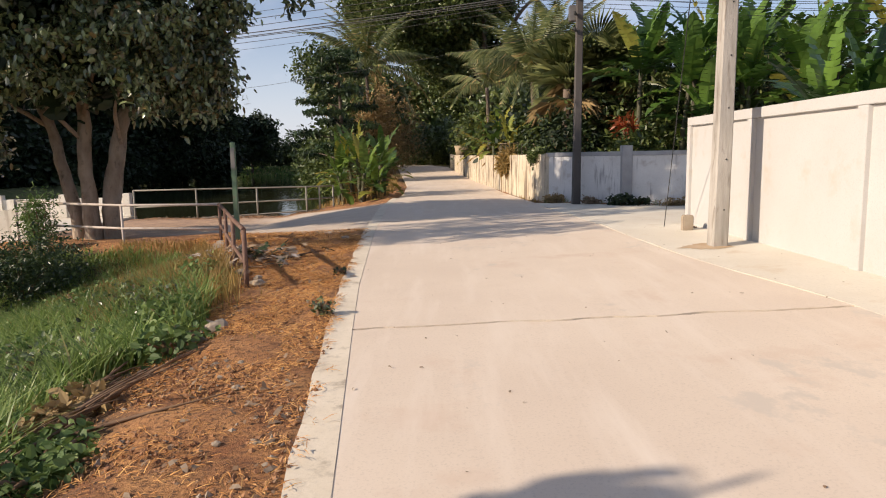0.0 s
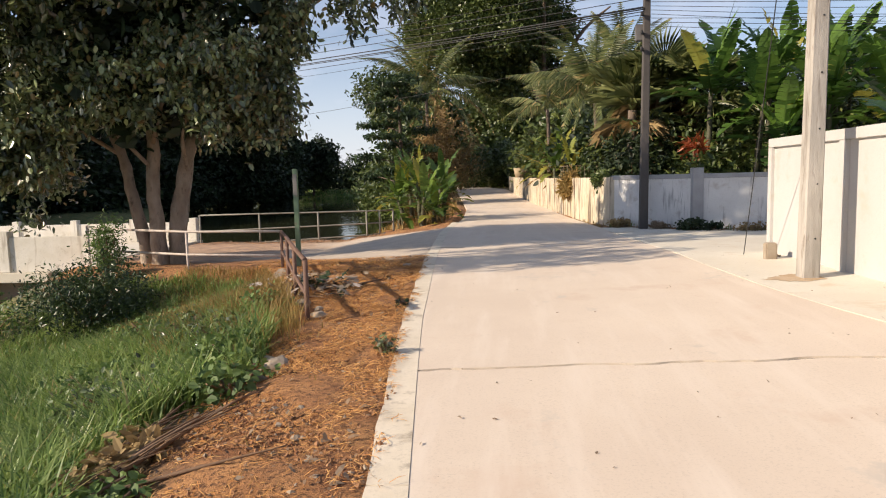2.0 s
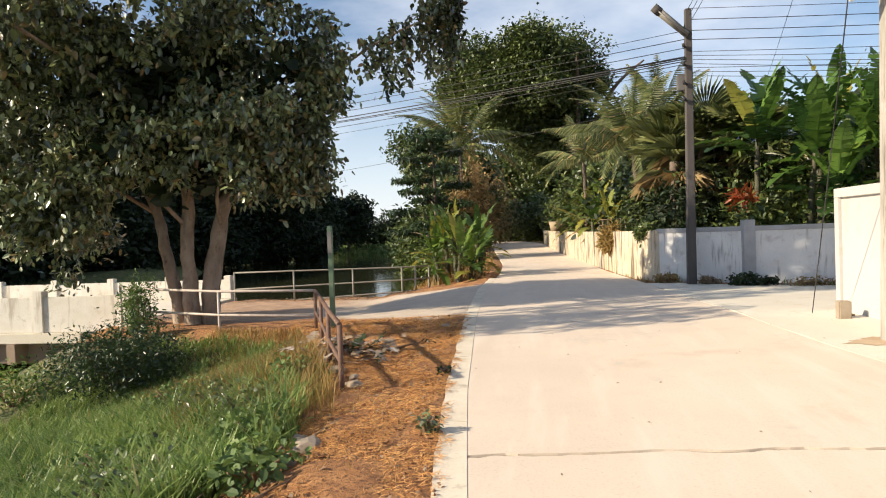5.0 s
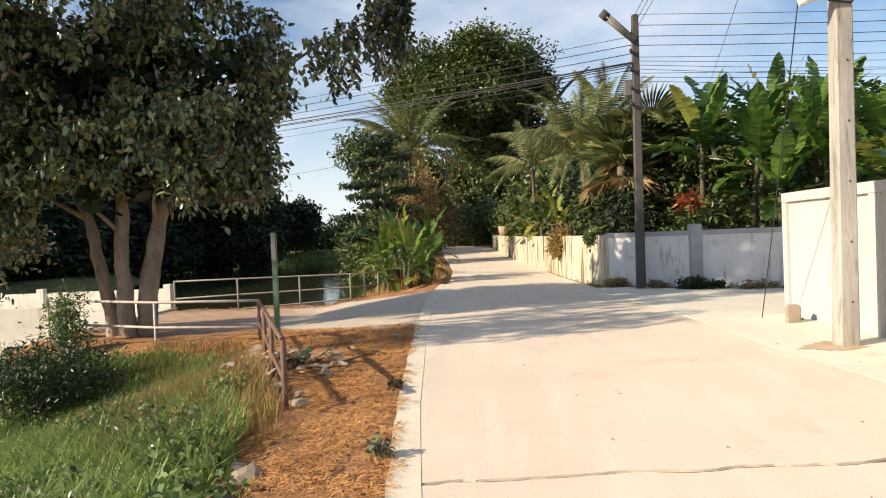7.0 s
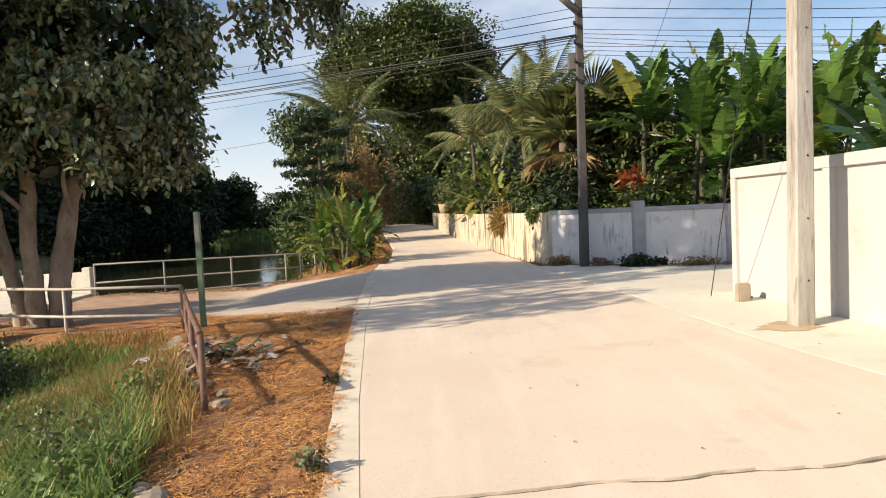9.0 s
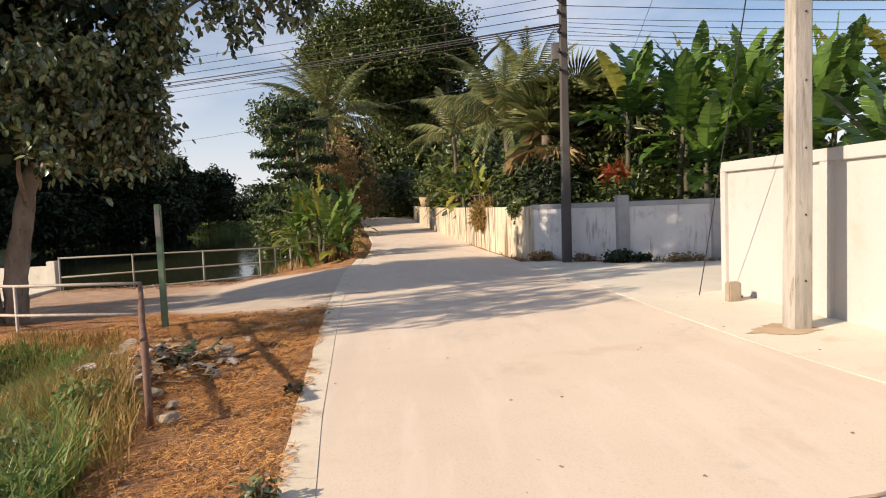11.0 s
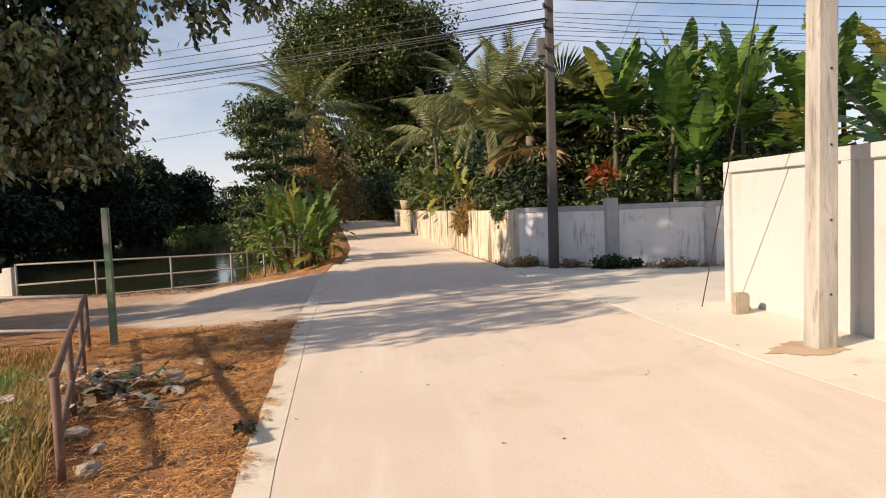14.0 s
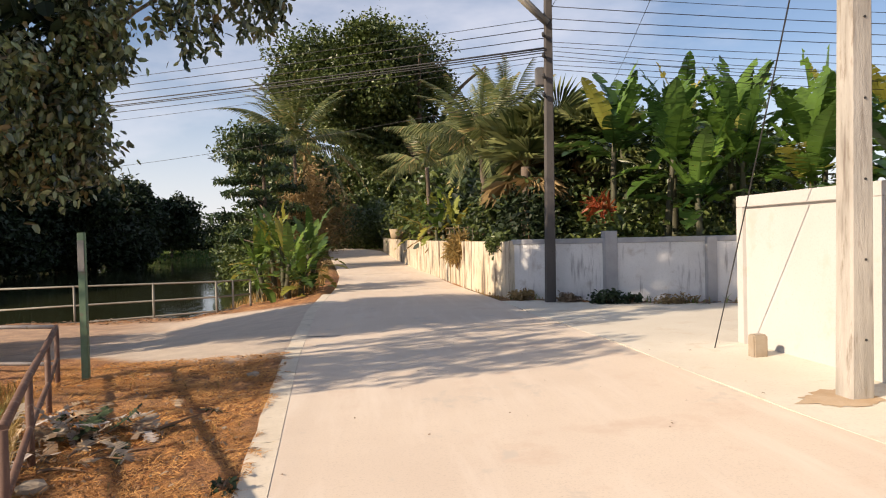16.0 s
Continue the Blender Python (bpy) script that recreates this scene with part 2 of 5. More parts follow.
def box(bm, x0, x1, y0, y1, z0, z1, bevel=0.0):
    g = bmesh.ops.create_cube(bm, size=1.0)
    vs = g["verts"]
    for v in vs:
        v.co = Vector(((x0 + x1) / 2 + v.co.x * (x1 - x0), (y0 + y1) / 2 + v.co.y * (y1 - y0), (z0 + z1) / 2 + v.co.z * (z1 - z0)))
    if bevel:
        es = list({e for v in vs for e in v.link_edges})
        bmesh.ops.bevel(bm, geom=es, offset=bevel, segments=2, affect="EDGES", clamp_overlap=True)
    return bm


def boxed(*dims, bevel=0.0):
    return box(bmesh.new(), *dims, bevel=bevel)


def tube(points, radii, sides=8, wobble=0.0):
    """A bent, tapered tube along points, closed at its ends."""
    bm = bmesh.new()
    pts = [Vector(p) for p in points]
    if isinstance(radii, (int, float)):
        radii = [radii] * len(pts)
    rings = []
    up = Vector((0, 0, 1))
    for n, p in enumerate(pts):
        way = (pts[min(n + 1, len(pts) - 1)] - pts[max(n - 1, 0)]).normalized()
        ref = up if abs(way.z) < 0.9 else Vector((1, 0, 0))
        a = way.cross(ref).normalized()
        b = way.cross(a).normalized()
        ring = []
        for k in range(sides):
            t = 2 * math.pi * k / sides
            r = radii[n] * (1 + wobble * noise.noise(p * 2 + Vector((k * 1.3, 0, n * 0.4))))
            ring.append(bm.verts.new(p + a * r * math.cos(t) + b * r * math.sin(t)))
        rings.append(ring)
    for r0, r1 in zip(rings, rings[1:]):
        for k in range(sides):
            f = bm.faces.new((r0[k], r0[(k + 1) % sides], r1[(k + 1) % sides], r1[k]))
            f.smooth = True
    bm.faces.new(rings[0])
    bm.faces.new(list(reversed(rings[-1])))
    bmesh.ops.recalc_face_normals(bm, faces=bm.faces)
    return bm


def merged(bms):
    """Joins bmeshes into one."""
    out = bmesh.new()
    for b in bms:
        me = bpy.data.meshes.new("joined")
        b.to_mesh(me)
        b.free()
        out.from_mesh(me)
        bpy.data.meshes.remove(me)
    return out


def leaves(centres, size, rng, aspect=2.2, droop=0.3, spread=0.35):
    """Folded leaves at the given places: arrays of corners and faces. Every leaf is two triangles bent along its rib."""
    n = len(centres)
    yaw = rng.uniform(0, 2 * np.pi, n)
    pitch = rng.normal(-droop, 0.6, n)
    roll = rng.normal(0, 0.7, n)
    ln = size * rng.uniform(1 - spread, 1 + spread, n)
    wd = ln / aspect
    ax = np.stack([np.cos(yaw) * np.cos(pitch), np.sin(yaw) * np.cos(pitch), np.sin(pitch)], 1)
    side = np.stack([-np.sin(yaw), np.cos(yaw), np.zeros(n)], 1)
    nrm = np.cross(ax, side)
    side = side * np.cos(roll)[:, None] + nrm * np.sin(roll)[:, None]
    nrm = np.cross(ax, side)
    tip = centres + ax * ln[:, None]
    low = centres + ax * (0.28 * ln)[:, None] + nrm * (0.10 * wd)[:, None]
    high = centres + ax * (0.72 * ln)[:, None] + nrm * (0.08 * wd)[:, None]
    wide, slim = side * (0.5 * wd)[:, None], side * (0.40 * wd)[:, None]
    verts = np.stack([centres, low + wide, high + slim, tip, high - slim, low - wide], 1).reshape(-1, 3)
    i = np.arange(n) * 6
    faces = np.concatenate([np.stack([i, i + 1, i + 2, i + 3], 1), np.stack([i, i + 3, i + 4, i + 5], 1)])
    return verts, faces


def sprays(rng, centre, radii, count, drop, dense=55, wide=0.12):
    """Places for leaves in hanging sprays spread through a ball."""
    u = rng.normal(size=(count, 3))
    u = u / np.linalg.norm(u, axis=1)[:, None] * (rng.uniform(0, 1, count) ** 0.45)[:, None]
    rows = []
    for p in np.array(centre) + u * np.array(radii):
        d = drop * rng.uniform(0.4, 1.2)
        n = int(dense * d) + 12
        rows.append(p + np.stack([rng.normal(0, wide, n), rng.normal(0, wide, n), 0.2 - rng.uniform(0, 1, n) * d], 1))
    return np.concatenate(rows)


def clumps(rng, centre, radii, count, clump, each, keep=None, shell=0.55):
    """Places for leaves in clumps, thicker towards the skin of an uneven ball."""
    u = rng.normal(size=(count, 3))
    u /= np.linalg.norm(u, axis=1)[:, None]
    lumps = 1 + 0.22 * np.sin(3.1 * u[:, 0] + 1.3 * centre[0]) * np.cos(2.7 * u[:, 1] + centre[1]) + 0.15 * np.sin(7 * u[:, 2] + 5 * u[:, 0])
    r = rng.uniform(shell ** 3, 1, count) ** (1 / 3) * lumps
    mids = np.array(centre) + u * r[:, None] * np.array(radii)
    if keep is not None:
        mids = mids[keep(mids)]
    off = rng.normal(size=(len(mids), each, 3)) * clump
    return (mids[:, None] + off).reshape(-1, 3)


# ---- the lie of the land ----
def sm(a, b, t):
    k = np.clip((np.asarray(t, float) - a) / (b - a), 0, 1)
    return k * k * (3 - 2 * k)


def kerb_x(y):
    """The road's left edge, at the inner side of the kerb strip; past the side road it runs on along the canal."""
    return np.interp(y, [-15, 2.45, 5.4, 7.5, 11.4, 13.6, 20, 27.5, 35, 53, 90, 130], [2.62, 1.25, 0.965, 0.775, 0.525, 0.39, 0.15, 0.25, 0.05, -1.2, -3.9, -14.0])


def right_x(y):
    return np.interp(y, [-15, 5.6, 7.2, 9.3, 13.5, 20.4, 27, 56, 80, 130], [5.65, 5.45, 5.2, 5.0, 4.9, 4.75, 4.3, 3.5, 2.7, -5.0])


CREST_Y = [-15, 2.7, 4.0, 6.0, 7.5, 12.5, 13.4, 14.3, 16.0, 24.4, 25.0, 40, 60, 90, 140, 200]
CREST_X = [0.9, 0.15, -0.08, -0.2, -0.65, -2.75, -5.0, -7.5, -9.0, -9.6, -2.7, -2.6, -4.0, -8.0, -16.0, -30.0]
WATER_Z = -1.7


def upper(x, y):
    """The height of the ground before the canal is cut into it."""
    x, y = np.asarray(x, float), np.asarray(y, float)
    z = 0.027 * np.clip(x - 0.9, 0, 6) * (1 - sm(12, 19, y))
    k = kerb_x(y)
    fall = 0.02 + 0.12 * sm(12.5, 21, y)
    z = z - np.clip(fall * (k - 0.2 - x), 0, 0.36 + 0.2 * sm(16, 23, y))
    return z + 0.25 * sm(40, 100, y)


def crest_gap(x, y):
    """How far a place lies beyond the crest of the canal bank (0: on land)."""
    x, y = np.asarray(x, float), np.asarray(y, float)
    best = np.full(x.shape, 1e9)
    for (x0, y0), (x1, y1) in zip(zip(CREST_X, CREST_Y), list(zip(CREST_X, CREST_Y))[1:]):
        dx, dy = x1 - x0, y1 - y0
        k = np.clip(((x - x0) * dx + (y - y0) * dy) / (dx * dx + dy * dy), 0, 1)
        best = np.minimum(best, np.hypot(x - x0 - k * dx, y - y0 - k * dy))
    return np.where(x < np.interp(y, CREST_Y, CREST_X), best, 0.0)


def land(x, y):
    x, y = np.asarray(x, float), np.asarray(y, float)
    gap = crest_gap(x, y)
    over = np.interp(y, CREST_Y, CREST_X) - x
    far = sm(26, 33, over + 3.0 * np.sin(y * 0.13)) + sm(128, 142, y) * (x < -2)
    cut = np.clip((0.29 + 0.21 * sm(9, 13, y)) * gap, 0, 2.6) * (1 - np.clip(far, 0, 1))
    return upper(x, y) - cut


def spaced(stops):
    """A row of coordinates: (from, to, step) stretches."""
    row = []
    for a, b, s in stops:
        row += list(np.arange(a, b, s))
    return np.array(row + [stops[-1][1]])


gx = spaced([(-1500, -300, 300), (-300, -60, 40), (-60, -12, 2), (-12, -4, 0.4), (-4, 2.6, 0.11), (2.6, 5.4, 0.9), (5.4, 8, 0.2), (8, 20, 1), (20, 60, 5), (60, 300, 60), (300, 1500, 300)])
gy = spaced([(-1500, -300, 300), (-300, -20, 40), (-20, 0, 2), (0, 16, 0.11), (16, 30, 0.4), (30, 60, 2), (60, 200, 5), (200, 400, 50), (400, 1500, 275)])
GX, GY = np.meshgrid(gx, gy)
GZ = land(GX, GY)
rough = np.array([[noise.fractal(Vector((x * 1.1, y * 1.1, 0)), 1.0, 2.0, 4) if abs(x) < 12 and -1 < y < 30 else 0.0 for x in gx] for y in gy])
on_road = (GX > kerb_x(GY) - 0.25) & (GX < right_x(GY) + 0.05)
apron = (GX >= right_x(GY) - 0.2) & (GX < np.where(GY < 12.4, 6.6, np.interp(GY, [17.0, 18.4, 19.3, 20.9], [13.2, 9.0, 6.9, 5.0]))) & (GY < 20.5)
side_way = sm(0, 0.6, GY - np.interp(GX, [-9, -3.5, -1.5, 0.6], [17.2, 15.2, 13.4, 13.2])) * (1 - sm(-0.5, 0.4, GY - np.interp(GX, [-9, -3, -1.2, 0.0], [24.0, 23.6, 22.5, 22.0]))) * (GX < 1.0) * (crest_gap(GX, GY) <= 0.3) * (0.35 + 0.65 * sm(-6, -2.5, GX + 0.8 * rough))
sunk = sm(-0.235, -0.08, GX - kerb_x(GY)) * (1 - sm(-0.15, 0.02, GX - right_x(GY)))
sunk = np.maximum(sunk, apron * 1.0)
beside = sm(0.25, 0.8, kerb_x(GY) - GX) + (GX > right_x(GY))
GZ = GZ - 0.10 * sunk + 0.06 * rough * (1 - 0.8 * side_way) * beside * (1 - sunk)
verge = (1 - sm(0.15, 0.7, crest_gap(GX, GY) + 0.35 * rough)) * ((GX < kerb_x(GY)) | (GX > right_x(GY)))
turf_w = np.clip(sm(0.6, 1.6, crest_gap(GX, GY)) * (GY < 16) * 0.8 + sm(34, 50, GY + np.abs(GX) * 0.4) * (1 - verge * 0.5), 0, 1)
gv = np.stack([GX, GY, GZ], -1).reshape(-1, 3)
idx = np.arange(gv.shape[0]).reshape(GX.shape)
gf = np.stack([idx[:-1, :-1], idx[:-1, 1:], idx[1:, 1:], idx[1:, :-1]], -1).reshape(-1, 4)
ground = raw("ground", gv, gf, M_GROUND, smooth=True)
tagged(ground, "red-brown earth verge, grey side road and grassy canal bank", "ground", kind="structure")
att = ground.data.color_attributes.new("zone", "FLOAT_COLOR", "POINT")
zone_rows = np.stack([verge, turf_w, side_way, np.ones_like(verge)], -1).astype(np.float32)
att.data.foreach_set("color", zone_rows.ravel())

water = raw("water", [(-120, -60, WATER_Z), (0.0, -60, WATER_Z), (0.0, 145, WATER_Z), (-120, 145, WATER_Z)], [(0, 1, 2, 3)], M_WATER)
tagged(water, "dark green still canal water", "water", kind="structure")

# ---- road: concrete slabs, kerb strip, apron ----
road = thing("road", 0, 0, 0, "pale sunlit concrete road with straw dust and cracked joints", "road", kind="structure")


def strip(name, ys, xa, xb, lift, material, parent, label="", skew=0.0, thick=0.12):
    """A slab of road between two edges."""
    bm = bmesh.new()
    rows = []
    for n, y in enumerate(ys):
        line = []
        cols = 49
        for c in range(cols):
            k = c / (cols - 1)
            x = float(xa(y)) * (1 - k) + float(xb(y)) * k
            yy = y + skew * (x - 3.2) * (1.0 if n in (0, len(ys) - 1) else 0.6)
            wav = 0.05 * noise.noise(Vector((x * 2.3, round(y) * 0.3, 7))) + 0.022 * noise.noise(Vector((x * 11, y * 31.0, 3))) if n in (0, len(ys) - 1) else 0
            line.append(bm.verts.new((x, yy + wav, float(upper(x, yy)) + lift)))
        rows.append(line)
    for r0, r1 in zip(rows, rows[1:]):
        for a, b, c, d in zip(r0, r0[1:], r1[1:], r1):
            bm.faces.new((a, b, c, d))
    edge = [e for e in bm.edges if e.is_boundary]
    out = bmesh.ops.extrude_edge_only(bm, edges=edge)
    for v in out["geom"]:
        if isinstance(v, bmesh.types.BMVert):
            v.co.z -= thick
    bmesh.ops.recalc_face_normals(bm, faces=bm.faces)
    return part(name, bm, material, parent, label)


cuts = [-14.0, -4.5, 5.41, 15.6, 25.6, 35.6, 46, 57, 68, 79, 90, 105, 128]
for a, b in zip(cuts, cuts[1:]):
    gap = 0.029
    strip("slab", np.linspace(a + gap, b - gap, 12), kerb_x, right_x, 0.0, M_CONC, road, skew=0.0 if b < 20 else 0.05)
bed = strip("joint_bed", np.linspace(-14, 128, 80), lambda y: kerb_x(y) + 0.02, lambda y: right_x(y) - 0.02, -0.018, M_JOINT, road, "dark joint filler", thick=0.05)
kerb = thing("kerb", 0, 0, 0, "flush pale concrete edge strip beside the road", "kerb", kind="structure")
for a, b in zip(np.arange(-12, 22.0, 3.05), np.arange(-8.95, 25.5, 3.05)):
    strip("kerb_strip", np.linspace(a + 0.006, b - 0.006, 8), lambda y: kerb_x(y) - 0.235 - 0.012 * math.sin(y * 5), lambda y: kerb_x(y) - 0.0015, 0.004, M_KERB, kerb, thick=0.16)
pavement = thing("pavement", 0, 0, 0, "light concrete apron between road and white wall", "pavement", kind="structure")
strip("apron_slab", np.linspace(-14, 20.6, 90), lambda y: right_x(y) + 0.015 + 0.02 * math.sin(y * 2.1), lambda y: 6.75 + (float(np.interp(y, [17.0, 18.4, 19.3, 20.9], [13.4, 9.2, 7.1, 5.2])) - 6.75) * float(sm(12.2, 12.36, y)), 0.003, M_APRON, pavement)

# ---- white boundary wall ----
WX, WEND, WTOP = 6.41, 12.37, 2.13
white = thing("wall_east", 0, 0, 0, "smooth cream-white rendered boundary wall with shallow pilasters", "wall", kind="structure")
part("panel", boxed(WX + 0.055, WX + 0.15, -14, WEND - 0.05, -0.1, WTOP - 0.02), M_WHITE, white)
part("panel", boxed(WX + 0.06, 16, WEND - 0.14, WEND - 0.02, -0.1, WTOP - 0.02), M_WHITE, white)
part("beam", boxed(WX, WX + 0.18, -14, WEND, WTOP - 0.15, WTOP, bevel=0.006), M_WHITE, white)
part("beam", boxed(WX + 0.182, 16, WEND - 0.17, WEND, WTOP - 0.15, WTOP, bevel=0.006), M_WHITE, white)
for n in range(10):
    y = WEND - 0.05 if n == 0 else 9.78 + 2.72 * (1 - n)
    part("pilaster", boxed(WX + 0.002, WX + 0.16, y - 0.1, y + 0.05 if n == 0 else y + 0.1, -0.1, WTOP - 0.152, bevel=0.004), M_WHITE, white)

# ---- old wall ----
old = thing("wall_old", 0, 0, 0, "old whitewashed block wall with grey coping and dark streaks", "wall", kind="structure")


def wall_run(x0, y0, x1, y1, h0, h1, material, parent, cope, thick=0.12):
    """A straight stretch of wall with its coping, standing on the land."""
    a, b = Vector((x0, y0, 0)), Vector((x1, y1, 0))
    way = (b - a).normalized()
    out = Vector((way.y, -way.x, 0))
    def slab(lo, hi, half, bev):
        bm = bmesh.new()
        vs = []
        for p, h in ((a, h0), (b, h1)):
            g = min(float(upper(p.x, p.y)), 0.3)
            for s in (-half, half):
                for z in (lo, hi):
                    vs.append(bm.verts.new(p + out * s + Vector((0, 0, g + (z if z < 0 else h + z - 10)))))
        for f in ((0, 1, 5, 4), (2, 6, 7, 3), (0, 2, 3, 1), (4, 5, 7, 6), (1, 3, 7, 5), (0, 4, 6, 2)):
            bm.faces.new([vs[i] for i in f])
        bmesh.ops.recalc_face_normals(bm, faces=bm.faces)
        if bev:
            bmesh.ops.bevel(bm, geom=list(bm.edges), offset=bev, segments=1, affect="EDGES")
        return bm
    part("panel", slab(-0.3, 10 - (0.13 if cope else 0.0), thick / 2, 0), material, parent)
    if cope:
        part("coping", slab(9.872, 10, thick / 2 + 0.025, 0.008), M_COPE, parent)


OLD_A = [(22.0, 15.4), (13.5, 17.6), (9.35, 18.75), (7.25, 19.65), (5.2, 21.3)]
for (x0, y0), (x1, y1) in zip(OLD_A, OLD_A[1:]):
    wall_run(x0, y0, x1, y1, 1.55, 1.55, M_OLDW, old, True)
OLD_B = [(5.2, 21.3), (4.55, 25.5), (4.3, 31.0), (3.9, 38.0), (3.6, 49.0), (3.25, 62.0), (3.0, 80.0)]
for n, ((x0, y0), (x1, y1)) in enumerate(zip(OLD_B, OLD_B[1:])):
    wall_run(x0, y0, x1, y1, 1.5, 1.5, M_OLDY, old, False)
for x, y, s, h in ((7.25, 19.62, 0.15, 1.72), (9.35, 18.72, 0.12, 1.53), (5.2, 21.3, 0.10, 1.52), (4.55, 25.5, 0.10, 1.5), (4.3, 31, 0.10, 1.5), (3.9, 38, 0.1, 1.5), (3.6, 49, 0.1, 1.5)):
    part("pillar", boxed(x - s, x + s, y - s, y + s, -0.4, h + float(upper(x, y)), bevel=0.01), M_COPE if s > 0.11 else M_OLDY, old)

# ---- power poles ----
def pole(x, y, z, w0, w1, height, lean, material, label):
    ob = thing("utility_pole", x, y, z, label, "pole", "concrete poles")
    bm = bmesh.new()
    rings = []
    for k in range(9):
        h = height * k / 8
        w = (w0 + (w1 - w0) * k / 8) / 2
        c = 0.18 * w
        ox, oy = lean[0] * h, lean[1] * h
        ring = []
        for px, py in ((-w + c, -w), (w - c, -w), (w, -w + c), (w, w - c), (w - c, w), (-w + c, w), (-w, w - c), (-w, -w + c)):
            ring.append(bm.verts.new((px + ox, py + oy, h - 0.3)))
        rings.append(ring)
    for r0, r1 in zip(rings, rings[1:]):
        for k in range(8):
            bm.faces.new((r0[k], r0[(k + 1) % 8], r1[(k + 1) % 8], r1[k]))
    bm.faces.new(rings[-1])
    bm.faces.new(list(reversed(rings[0])))
    shaft = part("shaft", bm, material, ob)
    for n in range(int(height / 0.72)):
        h = 0.55 + 0.72 * n
        w = (w0 + (w1 - w0) * h / height) / 2
        b = bmesh.new()
        bmesh.ops.create_cone(b, cap_ends=True, segments=8, radius1=0.012, radius2=0.012, depth=0.01, matrix=Matrix.Translation((0.25 * w + lean[0] * h, -w + lean[1] * h - 0.001, h)) @ Matrix.Rotation(math.pi / 2, 4, "X"))
        part("bolt_hole", b, M_WIRE, shaft)
    return ob


pole_near = pole(5.80, 9.34, 0.12, 0.235, 0.17, 9.3, (0.012, 0.0), M_POLE, "weathered square concrete power pole before the white wall")
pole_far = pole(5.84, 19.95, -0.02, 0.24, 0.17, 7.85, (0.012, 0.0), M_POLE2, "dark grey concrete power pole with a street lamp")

for h in (5.05, 5.5, 6.0, 6.5, 6.95):
    part("insulator", tube([(-0.09 + 0.012 * h, -0.11, h), (-0.15 + 0.012 * h, -0.16, h + 0.01), (-0.17 + 0.012 * h, -0.18, h + 0.09)], [0.03, 0.045, 0.035], 8), M_WIRE, pole_far)


# ---- railing, fence, green post ----
def zl(x, y):
    return float(land(x, y))


rail = thing("railing", -0.65, 7.5, zl(-0.65, 7.5), "rusty pipe railing around the canal bank", "railing")
def at_rail(p):
    return tuple(Vector(p) - rail.location)
R = [(-0.58, 7.55, 0.69), (-1.2, 9.15, 0.685), (-1.87, 10.95, 0.675), (-2.5, 12.6, 0.67)]
for n, (x, y, z) in enumerate(R):
    part("post", tube([at_rail((x, y, zl(x, y) - 0.35)), at_rail((x, y, z))], 0.029, 10), M_RUST, rail)
part("top_rail", tube([at_rail(p) for p in R], 0.030, 10), M_RUST, rail)
part("mid_rail", tube([at_rail((x, y, z - 0.40)) for x, y, z in R], 0.026, 10), M_RUST, rail)
L = [(-2.5, 12.6, 0.67), (-4.72, 13.3, 0.645), (-6.85, 13.9, 0.70)]
for x, y, z in L[1:]:
    part("post", tube([at_rail((x, y, -0.95)), at_rail((x, y, z))], 0.026, 10), M_GALV, rail)
for drop in (0.0, 0.47, 0.97):
    part("top_rail" if not drop else "mid_rail", tube([at_rail((x, y, z - drop)) for x, y, z in L], 0.026, 10), M_GALV, rail)
E3 = [(-6.85, 13.9, 0.70), (-8.1, 15.3, 0.68)]
part("end_rail", tube([at_rail(p) for p in E3], 0.027, 8), M_GALV, rail)
part("post", tube([at_rail((-8.1, 15.3, -0.8)), at_rail(E3[1])], 0.03, 8), M_GALV, rail)

post = thing("post", -2.22, 12.75, zl(-2.22, 12.75), "slim green painted steel post", "post")
post_shaft = part("shaft", boxed(-0.045, 0.045, -0.035, 0.035, -0.3, 1.85 - post.location.z, bevel=0.008), M_GREEN, post)
part("plate", boxed(-0.042, 0.042, -0.045, -0.0355, 1.4, 1.8, bevel=0.004), M_GREYM, post_shaft)

fence = thing("fence", -6, 24.8, -0.5, "low steel pipe fence along the canal", "fence")
F = [(-9.4, 24.3), (-7.2, 24.5), (-5.0, 24.6), (-3.2, 24.7), (-2.75, 24.9), (-2.3, 25.3)]
feet = []
for x, y in F:
    feet.append(Vector((x, y, -0.42 + 0.05 * (x + 2.3))) - fence.location)
    part("post", tube([feet[-1] + Vector((0, 0, -0.5)), Vector((feet[-1].x, feet[-1].y, 0.50 - fence.location.z))], 0.035, 8), M_FENCE, fence)
for k in (0.06, 0.5, 0.98):
    part("rail", tube([Vector((p.x, p.y, p.z + k * (0.5 - fence.location.z - p.z))) for p in feet], 0.028, 8), M_FENCE, fence)

# ---- bridge ----
bridge = thing("bridge", -14, 20, -0.6, "whitewashed concrete canal bridge with low parapets", "bridge")
def bp(name, x0, x1, y0, y1, z0, z1, material=M_BRIDGE, bevel=0.012, under=None):
    o = bridge.location
    return part(name, boxed(x0 - o.x, x1 - o.x, y0 - o.y, y1 - o.y, z0 - o.z, z1 - o.z, bevel=bevel), material, under or bridge)
bp("deck", -30, -9.6, 15.9, 24.9, -0.74, -0.49, M_APRON)
for n in range(3):
    bp("beam", -30, -9.2, 16.3 + 3.8 * n, 16.65 + 3.8 * n, -1.3, -0.742, M_BEAM)
bp("pier", -15.2, -14.8, 16.2, 24.7, -2.6, -1.302, M_BEAM)
for n in range(7):
    bp("bracket", -11.6 - 2.6 * n, -11.35 - 2.6 * n, 15.85, 16.298, -1.25, -0.745, M_BEAM)
